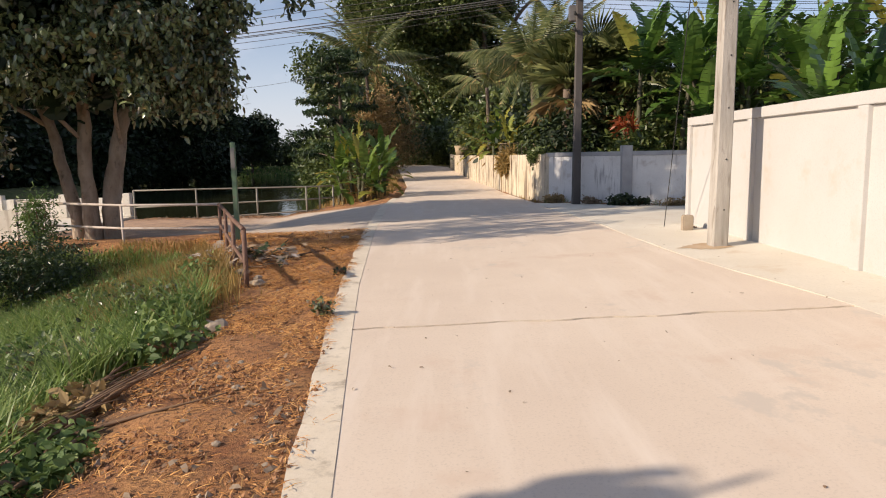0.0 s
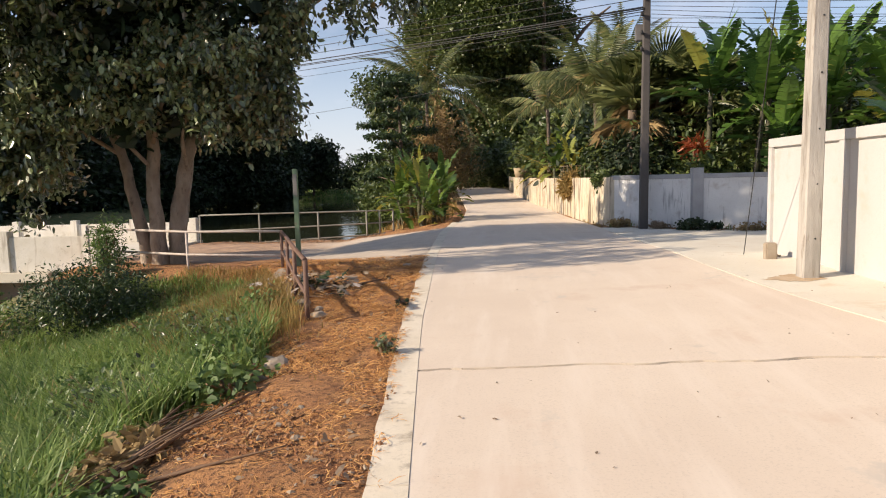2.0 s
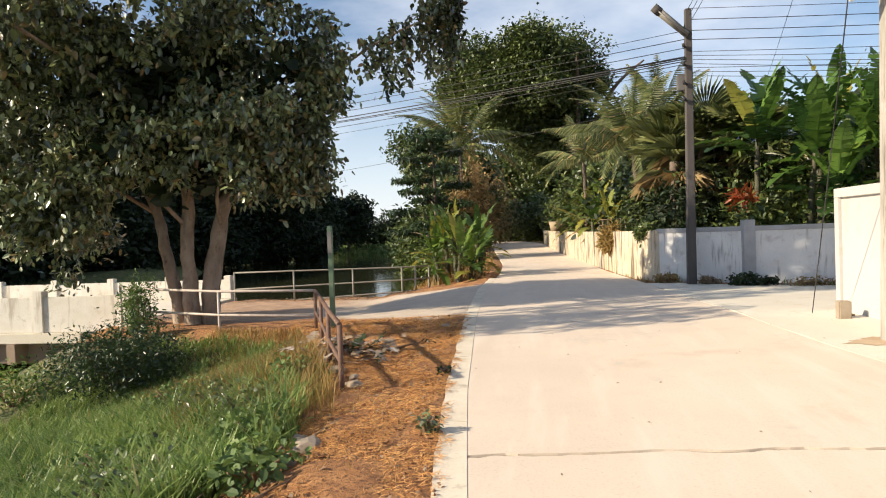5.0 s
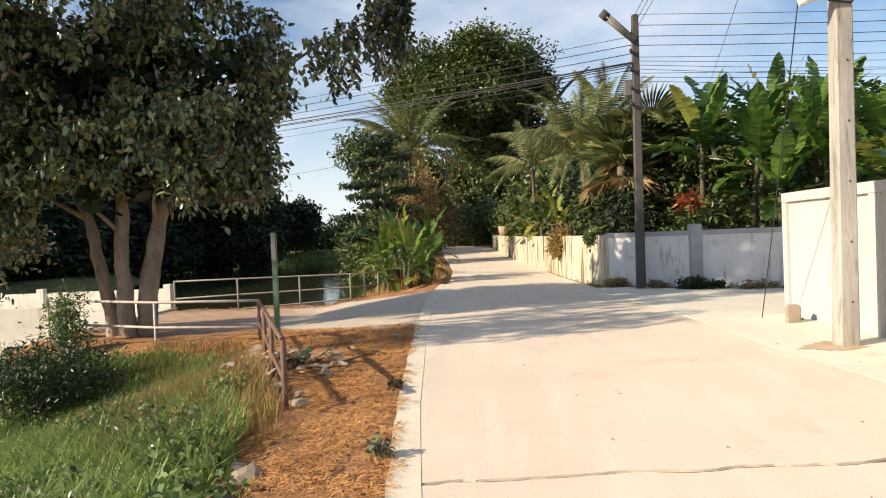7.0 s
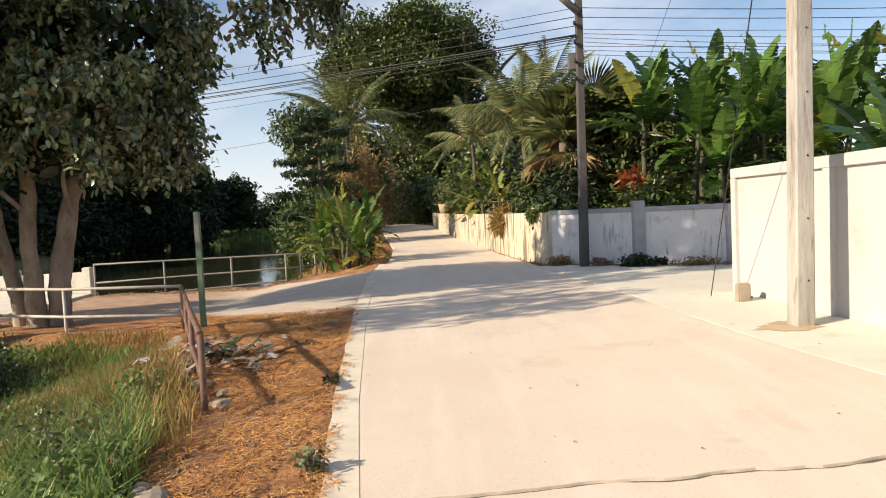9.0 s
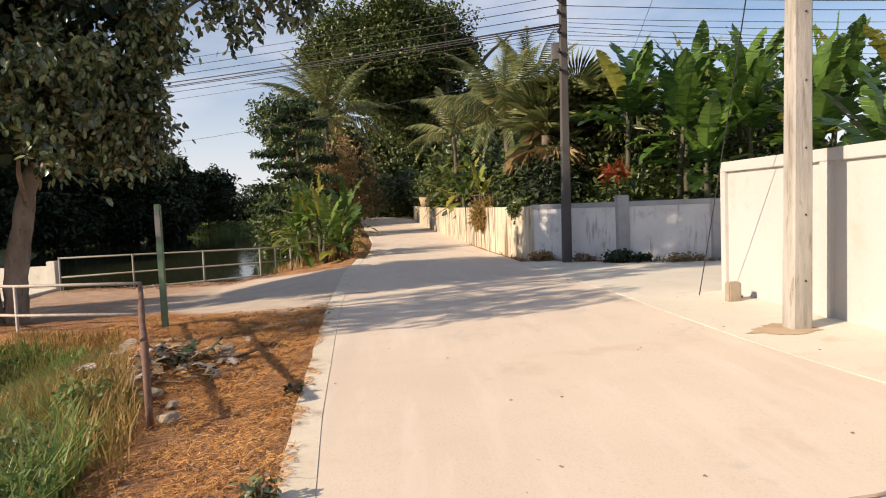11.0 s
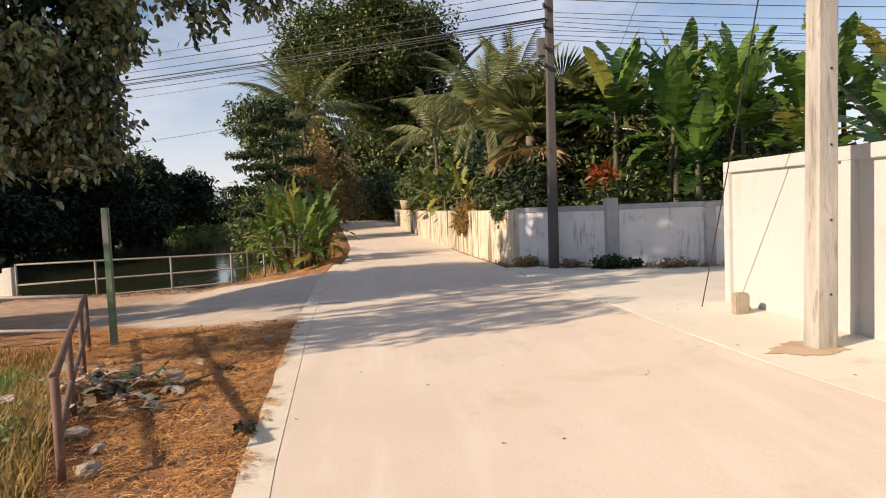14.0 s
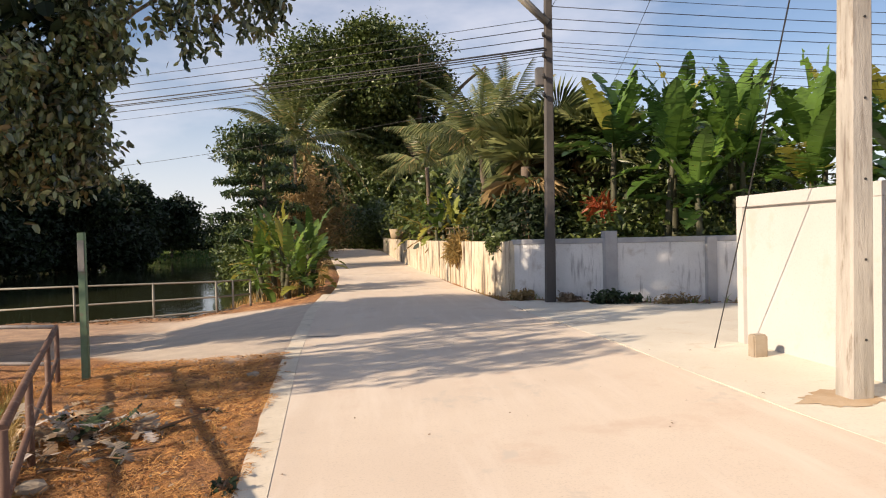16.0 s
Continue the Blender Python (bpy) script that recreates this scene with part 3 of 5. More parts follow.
for y, x_end, top in ((16.05, -8.45, 0.40), (24.6, -9.8, 0.22)):
    parapet = bp("parapet", -30, x_end, y, y + 0.12, -0.488, top)
    for n in range(9):
        x = x_end - 2.35 * n
        bp("parapet_post", x - 0.13, x + 0.13, y - 0.06, y + 0.18, -0.486, top + 0.15, under=parapet)

# ---- cables ----
def cable(name, a, b, sag, radius, label):
    pts = [Vector(a).lerp(Vector(b), k / 14) - Vector((0, 0, 4 * sag * (k / 14) * (1 - k / 14))) for k in range(15)]
    ob = part(name, tube(pts, radius, 5), M_WIRE)
    return tagged(ob, label, "cable", "overhead cables")
P2 = Vector((5.92, 19.95, -0.2))
rng = np.random.default_rng(5)
for z, r in ((7.15, 0.008), (6.92, 0.011), (6.68, 0.011), (6.45, 0.011)):
    cable("power_line", P2 + Vector((-0.1, 0, z)), (-30, 36, z - 0.1), 0.3, r, "black overhead power line on the far pole")
for z, r in ((7.75, 0.008), (7.45, 0.011), (7.15, 0.011), (6.9, 0.011)):
    cable("power_line", P2 + Vector((0.1, 0, z)), (42, 22, z + 0.6), 0.5, r, "black overhead power line on the far pole")
for z, r, sag in ((6.40, 0.018, 0.2), (6.36, 0.016, 0.28), (6.30, 0.013, 0.26), (6.22, 0.010, 0.36), (6.1, 0.006, 0.5)):
    cable("phone_line", P2 + Vector((-0.1, -0.1, z)), (-30, 36, z - 0.25), sag, r, "black telephone cable in a sagging bundle")
cable("phone_line", P2 + Vector((-0.1, -0.1, 5.3)), (-30, 36, 4.6), 1.0, 0.006, "single thin telephone cable slung low")
for n in range(7):
    z = 6.55 - 0.11 * n
    cable("phone_line", P2 + Vector((0.1, -0.1, z)), (42, 22, z + 0.6), 0.5 + 0.14 * (n % 4), 0.008, "thin black telephone cable")
for n in range(3):
    cable("power_line", P2 + Vector((0.04 * n, 0, 7.7 - 0.15 * n)), (6.0 + 0.1 * n, 9.5, 9.0 - 0.1 * n), 0.1, 0.008, "black line between the two poles")
cable("power_line", (14, 40, 8.0), (6.05, 9.5, 8.3), 0.3, 0.008, "black line running over the banana plants")
cable("stay_wire", (5.36, 9.33, 4.30), (5.93, 12.1, 0.12), 0.05, 0.008, "steel stay wire hanging from the pole to the ground")

# ---- street lamp ----
lamp = thing("street_lamp", 5.88, 19.82, 6.8, "old tube street lamp with a grey batten on the pole", "lamp")
a, b = Vector((0, 0, 0.0)), Vector((-0.82, -0.1, 0.72))
batten = part("batten", tube([a, b], [0.10, 0.115], 4), M_FENCE, lamp)
part("end_box", tube([b - (b - a).normalized() * 0.14, b + (b - a).normalized() * 0.1], 0.13, 4), M_POLE2, batten)
part("tube", tube([a + Vector((-0.02, -0.09, -0.05)), b + Vector((0.05, -0.09, -0.09))], 0.02, 8), M_GREYM, batten)
box_m = thing("meter_box", 5.92, 20.1, 5.35, "small grey meter box on the far pole", "box")
part("case", boxed(-0.28, -0.02, -0.05, 0.15, 0, 0.45, bevel=0.02), M_GREYM, box_m)
cam_box = thing("junction_box", 5.80, 9.28, 4.28, "white plastic junction boxes strapped to the pole", "box")
part("case", boxed(-0.30, -0.06, -0.14, 0.02, 0.0, 0.14, bevel=0.02), M_PLASTIC, cam_box)
part("case", tube([(-0.28, -0.06, 0.06), (-0.46, 0.0, 0.0)], [0.07, 0.06], 10), M_PLASTIC, cam_box)
part("strap", tube([(-0.14, -0.06, -0.02), (0.12, -0.06, -0.06), (0.24, -0.02, 0.05)], 0.012, 6), M_WIRE, cam_box)

block = thing("concrete_block", 6.09, 11.36, 0.14, "small rough concrete marker block beside the wall", "block")
part("body", boxed(-0.09, 0.09, -0.075, 0.075, -0.05, 0.27, bevel=0.018), M_STONE, block)


# ---- trees ----
def limb(points, r0, r1, sides=10):
    """A bent branch, smoothed through its points."""
    pts = [Vector(p) for p in points]
    path = []
    for i in range(len(pts) - 1):
        p0, p1, p2, p3 = pts[max(i - 1, 0)], pts[i], pts[i + 1], pts[min(i + 2, len(pts) - 1)]
        for k in range(5):
            t = k / 5
            path.append(0.5 * (2 * p1 + (p2 - p0) * t + (2 * p0 - 5 * p1 + 4 * p2 - p3) * t * t + (3 * p1 - p0 - 3 * p2 + p3) * t ** 3))
    path.append(pts[-1])
    n = len(path)
    return tube(path, [r0 + (r1 - r0) * (k / (n - 1)) for k in range(n)], sides, 0.35)


def tree_main():
    rng = np.random.default_rng(11)
    ob = thing("shade_tree", -6.8, 16.3, -0.38, "spreading shade tree with three pale trunks beside the rail", "tree")
    part("trunk", merged([
        limb([(-0.38, 0, -0.3), (-0.43, 0, 0.6), (-0.66, 0, 1.7), (-1.0, 0.1, 3.0), (-1.9, 0.2, 4.6)], 0.185, 0.09, 12),
        limb([(0.05, -0.15, -0.3), (0.0, -0.15, 0.8), (-0.02, -0.2, 1.9), (0.08, -0.3, 3.4), (-0.3, -0.8, 5.4)], 0.215, 0.10, 12),
        limb([(0.40, 0.05, -0.3), (0.42, 0.05, 0.7), (0.60, 0.1, 1.9), (0.92, 0.2, 3.2), (1.9, 0.5, 4.8)], 0.255, 0.12, 12)]), M_BARK, ob)
    branches = [[(-1.0, 0.1, 2.8), (-2.0, -0.8, 3.6), (-3.4, -1.6, 4.0)], [(0.1, -0.3, 3.0), (1.2, -1.6, 4.2), (2.2, -2.4, 4.9)],
                [(1.0, 0.2, 3.0), (2.4, 0.2, 4.4), (4.2, 0.0, 6.2), (6.2, -0.3, 7.0)], [(0.75, 0.1, 2.3), (1.0, -0.6, 3.1), (1.5, -1.2, 3.7)],
                [(0.0, -0.2, 2.4), (-0.4, -1.0, 3.2), (-0.8, -1.7, 3.9)], [(-0.2, -0.6, 4.8), (-1.2, -4.0, 6.2), (-1.8, -8.0, 7.2)]]
    for path in branches:
        part("branch", limb(path, 0.06, 0.02, 8), M_BARK, ob)
    pts = [clumps(rng, (-0.7, -0.3, 5.6), (3.6, 2.6, 2.5), 120, 0.16, 120, lambda m: m[:, 2] > 3.45 + 0.1 * np.abs(m[:, 0]), 0.5),
           clumps(rng, (-3.3, -1.6, 3.9), (2.2, 1.5, 1.9), 42, 0.16, 105, None, 0.3),
           clumps(rng, (1.5, -1.8, 4.2), (1.8, 1.4, 1.2), 34, 0.17, 100, None, 0.3),
           clumps(rng, (-0.8, -2.0, 4.2), (1.4, 1.0, 0.9), 24, 0.17, 100, None, 0.3),
           clumps(rng, (1.5, -3.4, 9.4), (3.4, 1.7, 1.3), 80, 0.2, 110, None, 0.2),
           clumps(rng, (-2.0, -3.0, 7.0), (2.2, 1.3, 1.8), 64, 0.18, 110, None, 0.2),
           clumps(rng, (-2.6, -1.2, 2.75), (1.3, 1.0, 1.2), 30, 0.2, 130, None, 0.3),
           sprays(rng, (3.0, 0.0, 4.9), (0.7, 1.2, 1.0), 30, 1.2),
           sprays(rng, (3.3, 0.2, 6.6), (0.7, 1.0, 0.9), 26, 1.2),
           sprays(rng, (1.4, -1.0, 8.0), (2.6, 2.4, 1.2), 60, 1.4),
           sprays(rng, (-1.6, -7.4, 6.4), (3.4, 2.0, 0.9), 64, 1.3, 40, 0.1),
           sprays(rng, (-1.0, -5.0, 7.2), (3.0, 1.6, 1.0), 44, 1.3, 40, 0.1),
           clumps(rng, (2.5, 0.2, 4.0), (0.9, 1.5, 1.0), 28, 0.22, 130, None, 0.3),
           clumps(rng, (2.0, 0.3, 4.6), (1.2, 1.6, 1.3), 26, 0.24, 130, None, 0.3),
           clumps(rng, (-4.3, -0.4, 6.2), (1.7, 1.6, 1.9), 34, 0.25, 150, None, 0.3),
           clumps(rng, (-4.6, 0.6, 3.0), (1.6, 1.6, 1.7), 28, 0.25, 130, None, 0.3)]
    for k in range(36):  # drooping sprays on the far limb
        f = rng.uniform(0.25, 1)
        mid = np.array([2.4 + 4.4 * f, rng.normal(0, 0.45), 5.1 + 2.2 * f])
        drop = rng.uniform(0.4, 1.7)
        n = int(60 * drop) + 18
        h = rng.uniform(0, 1, n)
        pts.append(mid + np.stack([rng.normal(0, 0.10, n), rng.normal(0, 0.10, n), 0.4 - h * drop], 1))
    v, f = leaves(np.concatenate(pts), 0.165, rng, 2.0, 0.75)
    raw("crown", v, f, M_LEAFM, ob)
    # dark leaves that close the crown's heart and paint shade into its gaps
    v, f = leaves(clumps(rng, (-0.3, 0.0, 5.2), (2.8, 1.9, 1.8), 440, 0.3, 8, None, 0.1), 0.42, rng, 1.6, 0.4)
    raw("crown_shade", v, f, M_LEAFD, ob)
    return ob


def broad_tree(name, x, y, base, top, radius, n, leaf, material, label, seed, trunk=0.35, flat=1.0, low=0.35, bark=M_BARKD, reach=(0.0, 0.0)):
    """A tree with a trunk, a few limbs and a lumpy crown of leaf clumps."""
    rng = np.random.default_rng(seed)
    z = float(land(x, y))
    ob = thing(name, x, y, z, label, "tree")
    h = top - z
    cz = h - radius * flat * 0.95
    part("trunk", limb([(0, 0, -0.4), (0.1 * radius * 0.3, 0, h * 0.25), (-0.1, 0.1, cz), (0.1, 0, cz + radius * 0.4)], trunk, trunk * 0.35), bark, ob)
    for k in range(5):
        t = k * 1.26 + seed
        part("limb", limb([(0, 0, cz * 0.55 + 0.1 * k), (0.4 * radius * math.cos(t), 0.4 * radius * math.sin(t), cz), (0.75 * radius * math.cos(t), 0.75 * radius * math.sin(t), cz + 0.3 * radius * flat)], trunk * 0.4, trunk * 0.12, 7), bark, ob)
    pts = [clumps(rng, (0, 0, cz), (radius * 0.62, radius * 0.62, radius * flat * 0.7), n, radius * 0.05, 14, None, 0.35)]
    lumps = 24
    for k in range(lumps):
        t = 2.4 * k + rng.uniform(-0.3, 0.3)
        e = rng.uniform(-low, 0.85)
        far = rng.uniform(0.5, 0.8) * radius
        c = (far * math.cos(t) * math.cos(e), far * math.sin(t) * math.cos(e), cz + far * flat * math.sin(e))
        q = radius * rng.uniform(0.16, 0.38)
        pts.append(clumps(rng, c, (q, q, q * 0.8), n // lumps, radius * 0.045, 14, None, 0.5))
    v, f = leaves(np.concatenate(pts), leaf, rng, 1.7, 0.3)
    raw("crown", v + np.array([reach[0], reach[1], 0.0]), f, material, ob)
    return ob


def frond(length, droop, width, rng, count=36):
    """A feather palm leaf: a bent rib with hanging leaflets, as arrays."""
    verts, faces = [], []
    s = np.linspace(0, 1, count)
    rx = length * (s - 0.18 * droop * s ** 2)
    rz = length * (0.45 * s - droop * s ** 2)
    def add(a, b, c):
        i = len(verts)
        verts.extend([a, b, c])
        faces.append((i, i + 1, i + 2))
    for k in range(count - 1):
        a, b = np.array([rx[k], 0, rz[k]]), np.array([rx[k + 1], 0, rz[k + 1]])
        t = 0.035 * (1 - s[k]) + 0.008
        add(a + (0, t, 0), a - (0, t, 0), b)
        if s[k] < 0.12:
            continue
        ln = width * (math.sin(math.pi * min(1, 0.15 + 0.85 * s[k])) * 0.9 + 0.2)
        for sgn in (-1, 1):
            tip = a + np.array([0.45 * ln, sgn * ln * rng.uniform(0.5, 0.65), -ln * rng.uniform(0.65, 0.95)])
            add(a, b * 0.85 + a * 0.15, tip)
    return np.array(verts), np.array(faces)


def turned(v, yaw, at=(0, 0, 0), tilt=0.0):
    c, s = math.cos(tilt), math.sin(tilt)
    x, z = v[:, 0] * c - v[:, 2] * s, v[:, 0] * s + v[:, 2] * c
    c, s = math.cos(yaw), math.sin(yaw)
    return np.stack([x * c - v[:, 1] * s, x * s + v[:, 1] * c, z], 1) + np.array(at)


def palm(x, y, crown_z, length, n, seed, label, material=None, width=0.7):
    rng = np.random.default_rng(seed)
    z = float(land(x, y))
    ob = thing("coconut_palm", x, y, z, label, "palm tree", "palms")
    h = crown_z - z
    part("trunk", limb([(0, 0, -0.3), (0.1, 0, h * 0.5), (0, 0, h)], 0.15, 0.10, 10), M_BARKD, ob)
    for k in range(n):
        e = rng.uniform(-0.35, 1.25)
        v, f = frond(length * rng.uniform(0.85, 1.1), 0.35 + 0.35 * rng.random() + (0.3 if e < 0 else 0), width, rng)
        raw("frond", turned(v, k * 2.4 + rng.uniform(-0.3, 0.3), (0, 0, h), e), f, M_BROWN if e < -0.15 and k % 2 else (material or M_PALM), ob)
    return ob


def fan_palm(x, y, crown_z, size, n, seed):
    rng = np.random.default_rng(seed)
    z = float(land(x, y))
    ob = thing("fan_palm", x, y, z, "fan palm with stiff pleated leaves and dry skirts", "palm tree", "palms")
    h = crown_z - z
    part("trunk", limb([(0, 0, -0.3), (0, 0.05, h * 0.5), (0, 0, h)], 0.16, 0.14, 10), M_BARKD, ob)
    for k in range(n):
        e = rng.uniform(-0.9, 1.15)
        stalk = size * rng.uniform(0.5, 0.8)
        vs, fs = [], []
        vs += [(0, 0.02, 0), (0, -0.02, 0), (stalk, 0, 0)]
        fs.append((0, 1, 2))
        for j in range(19):
            a0 = (j - 9) * 0.15
            r = size * (0.75 + 0.25 * math.cos(a0))
            i = len(vs)
            vs += [(stalk, 0, 0), (stalk + 0.6 * r * math.cos(a0 - 0.06), 0.6 * r * math.sin(a0 - 0.06), 0.02), (stalk + r * math.cos(a0), r * math.sin(a0), -0.25 * r * rng.random()), (stalk + 0.6 * r * math.cos(a0 + 0.06), 0.6 * r * math.sin(a0 + 0.06), 0.06)]
            fs += [(i, i + 1, i + 2), (i, i + 2, i + 3)]
        raw("fan_leaf", turned(np.array(vs), k * 2.4, (0, 0, h), e), np.array(fs), M_BROWN if e < -0.45 else M_PALM, ob)
    return ob


def banana_leaf(length, width, arch, rng, torn=0.25):
    """A paddle leaf: a rib with a folded, torn blade in segments."""
    n = 16
    s = np.linspace(0, 1, n)
    x = length * (s - 0.25 * arch * s ** 2)
    z = length * (0.55 * s * 0 - arch * 0.75 * s ** 2.2)
    w = width * 0.5 * np.sin(np.pi * np.clip(0.12 + 0.88 * (s - 0.16) / 0.84, 0, 1)) ** 0.6 * (s > 0.15)
    verts, faces = [], []
    for k in range(n - 1):
        t = 0.025 * (1 - s[k]) + 0.006
        i = len(verts)
        verts += [(x[k], t, z[k]), (x[k], -t, z[k]), (x[k + 1], -t * 0.9, z[k + 1]), (x[k + 1], t * 0.9, z[k + 1])]
        faces.append((i, i + 1, i + 2, i + 3))
        if s[k] < 0.15:
            continue
        for sgn in (-1, 1):
            d = rng.uniform(0, torn) if rng.random() < 0.5 else 0.0
            w0, w1 = w[k], w[k + 1]
            i = len(verts)
            verts += [(x[k], 0, z[k] + 0.004), (x[k + 1], 0, z[k + 1] + 0.004), (x[k + 1] + 0.12 * w1, sgn * w1 * 0.97, z[k + 1] + 0.22 * w1 - d * w1), (x[k] + 0.14 * w0 + 0.01, sgn * w0, z[k] + 0.22 * w0 - d * w0)]
            faces.append((i, i + 1, i + 2, i + 3) if sgn < 0 else (i + 3, i + 2, i + 1, i))
    return np.array(verts), np.array(faces)


def banana(x, y, height, n, seed, length=2.0, width=0.55, label="banana plant with broad torn green leaves", dry=0.12, z=None, spread=1.15, green=None):
    rng = np.random.default_rng(seed)
    z = float(land(x, y)) if z is None else z
    ob = thing("banana_plant", x, y, z, label, "banana plant", "banana plants")
    h = height
    lx, ly = rng.uniform(-0.25, 0.25, 2)
    part("stem", limb([(0, 0, -0.2), (lx * 0.3, ly * 0.3, h * 0.5), (lx, ly, h)], 0.13, 0.06, 8), M_BANS, ob)
    for k in range(n):
        e = 1.42 - spread * (k / n) + rng.uniform(-0.3, 0.2)
        v, f = banana_leaf(length * rng.uniform(0.75, 1.1), width * rng.uniform(0.8, 1.1), 0.03 + 0.5 * (k / n) + rng.uniform(0, 0.22), rng, 0.55)
        m = M_BANY if rng.random() < dry else (M_BROWN if k == n - 1 and dry > 0.05 else (green or M_BAN))
        raw("leaf", turned(v, k * 2.4 + rng.uniform(-0.5, 0.5), (lx, ly, h - 0.05 * k), e), f, m, ob)
    return ob


def bush(name, x, y, z, rx, ry, rz, n, leaf, material, label, seed, aspect=2.0, category="bush"):
    rng = np.random.default_rng(seed)
    ob = thing(name, x, y, z, label, category)
    for k in range(6):
        t = k * 1.05
        part("stem", limb([(0, 0, -0.1), (0.3 * rx * math.cos(t), 0.3 * ry * math.sin(t), 0.7 * rz), (0.6 * rx * math.cos(t), 0.6 * ry * math.sin(t), 1.4 * rz)], 0.03, 0.01, 5), M_TWIG, ob)
    v, f = leaves(clumps(rng, (0, 0, rz), (rx, ry, rz), n, 0.10 * (rx + rz), 10, None, 0.4), leaf, rng, aspect, 0.2)
    raw("foliage", v, f, material, ob)
    return ob


def layered_tree(x, y, top, seed):
    """A slim tree whose leaves lie in flat tiers with air between."""
    rng = np.random.default_rng(seed)
    z = float(land(x, y))
    ob = thing("tree", x, y, z, "dark tree with flat feathery tiers leaning over the canal", "tree")
    h = top - z
    part("trunk", limb([(0, 0, -0.4), (0.2, 0, h * 0.4), (0.1, 0, h * 0.95)], 0.22, 0.05), M_BARKD, ob)
    pts = []
    for k in range(17):
        f = k / 16
        reach = (1.0 - 0.75 * f) * 3.9 * rng.uniform(0.7, 1.0)
        t = 2.4 * k
        cx, cy, cz = reach * math.cos(t), reach * math.sin(t), h * (0.30 + 0.68 * f)
        part("limb", limb([(0.15, 0, cz - 0.5), (cx * 0.6, cy * 0.6, cz - 0.05), (cx, cy, cz)], 0.05, 0.015, 5), M_BARKD, ob)
        pts.append(clumps(rng, (cx * 0.8, cy * 0.8, cz), (1.25, 1.0, 0.06), 60, 0.07, 10, None, 0.1))
    v, f = leaves(np.concatenate(pts), 0.30, rng, 3.6, 0.3)
    raw("crown", v, f, M_LEAFT, ob)
    return ob


tree_main()
broad_tree("large_tree", 5.6, 58, 0, 19.4, 7.4, 5200, 0.27, M_LEAFB, "very large dark green leafy tree arching over the far road", 21, 0.6, 0.95, reach=(-4.6, 0.5))
broad_tree("tree", -10.5, 88, 0, 18.0, 7.0, 500, 0.4, M_LEAFB, "tall leafy tree beside the large one", 22, 0.3)
broad_tree("tree", 8.5, 60, 0, 13.0, 5.0, 500, 0.4, M_LEAFB, "leafy tree behind the palms", 23, 0.3)
broad_tree("tree", 14, 52, 0, 10.5, 4.0, 400, 0.4, M_LEAFB, "leafy tree behind the palms", 24, 0.3)
layered_tree(-4.6, 43, 8.2, 25)
broad_tree("tree", -6.5, 78, 0, 12.0, 5.0, 700, 0.42, M_LEAFB, "leafy tree on the canal bank", 26, 0.25)
palm(5.9, 30, 4.9, 4.0, 30, 31, "coconut palm with long drooping feather fronds")
palm(-3.4, 49.5, 7.8, 6.0, 34, 32, "coconut palm with upright feather fronds")
palm(4.6, 40, 5.4, 3.6, 20, 33, "young coconut palm behind the old wall")
fan_palm(7.7, 26, 4.9, 1.4, 24, 34)
fan_palm(6.6, 25.5, 3.9, 1.3, 22, 35)
fan_palm(8.9, 25.4, 4.4, 1.3, 20, 36)
palm(7.6, 33, 6.2, 3.6, 26, 37, "coconut palm behind the fan palms")
rng = np.random.default_rng(40)
grove = [(8.3, 22.2, 4.0), (9.3, 21.0, 3.4), (10.2, 22.4, 4.4), (11.4, 21.0, 3.9), (12.4, 22.6, 4.5), (13.4, 20.8, 4.0), (14.6, 22.2, 4.4), (15.8, 20.6, 4.2), (9.6, 24.4, 4.8), (11.6, 24.6, 4.9), (13.8, 24.8, 4.9), (16.4, 23.6, 4.8), (18.0, 21.8, 4.6),
         (9.6, 19.6, 2.4), (11.8, 18.8, 2.6), (14.0, 18.4, 3.0), (16.2, 18.0, 3.2), (11.0, 20.2, 3.2), (12.6, 19.6, 3.4), (15.2, 19.0, 3.8), (17.5, 18.8, 4.0), (8.6, 11.4, 2.2), (11.0, 11.6, 2.8), (13.0, 11.4, 3.0), (8.4, 10.6, 2.0), (10.4, 10.4, 2.5), (12.6, 9.6, 2.8), (9.2, 8.0, 2.2), (11.6, 7.2, 2.6)]
for k, (x, y, h) in enumerate(grove):
    banana(x, y, h + (0.35 if y > 17.5 else 0.0), 13, 50 + k, 2.35 if y > 13 else 1.75, 0.62 if y > 13 else 0.45, dry=0.05, z=-0.1)
for k, (x, y, h) in enumerate([(-1.2, 25.5, 1.1), (-1.4, 26.4, 1.7), (-0.8, 26.8, 1.5), (-1.8, 27.2, 1.8), (-0.6, 27.6, 1.1), (-2.0, 26.2, 1.1), (-0.8, 25.8, 0.6), (-2.3, 27.0, 1.4)]):
    banana(x, y, h, 12, 80 + k, 1.6, 0.34, "young banana plant at the roadside with sunlit leaves", 0.16, spread=1.5, green=M_BANL)
for k, (x, y, h) in enumerate([(4.7, 36, 2.0), (5.3, 33.5, 2.0), (4.4, 46, 2.6), (4.8, 40, 2.6), (4.5, 43, 2.2), (5.2, 38, 2.8), (4.2, 50, 2.8)]):
    banana(x, y, h, 10, 90 + k, 1.9, 0.46, "yellowing banana plant behind the old wall", 0.62, spread=1.7, green=M_BANL)
bush("shrub", 8.2, 21.2, -0.1, 1.2, 0.7, 1.2, 130, 0.22, M_LEAFB, "dark broad-leaved shrub spilling over the wall", 101)
bush("shrub", 10.8, 20.3, -0.1, 1.8, 0.8, 1.1, 320, 0.15, M_LEAFB, "dark broad-leaved shrub behind the wall", 102)
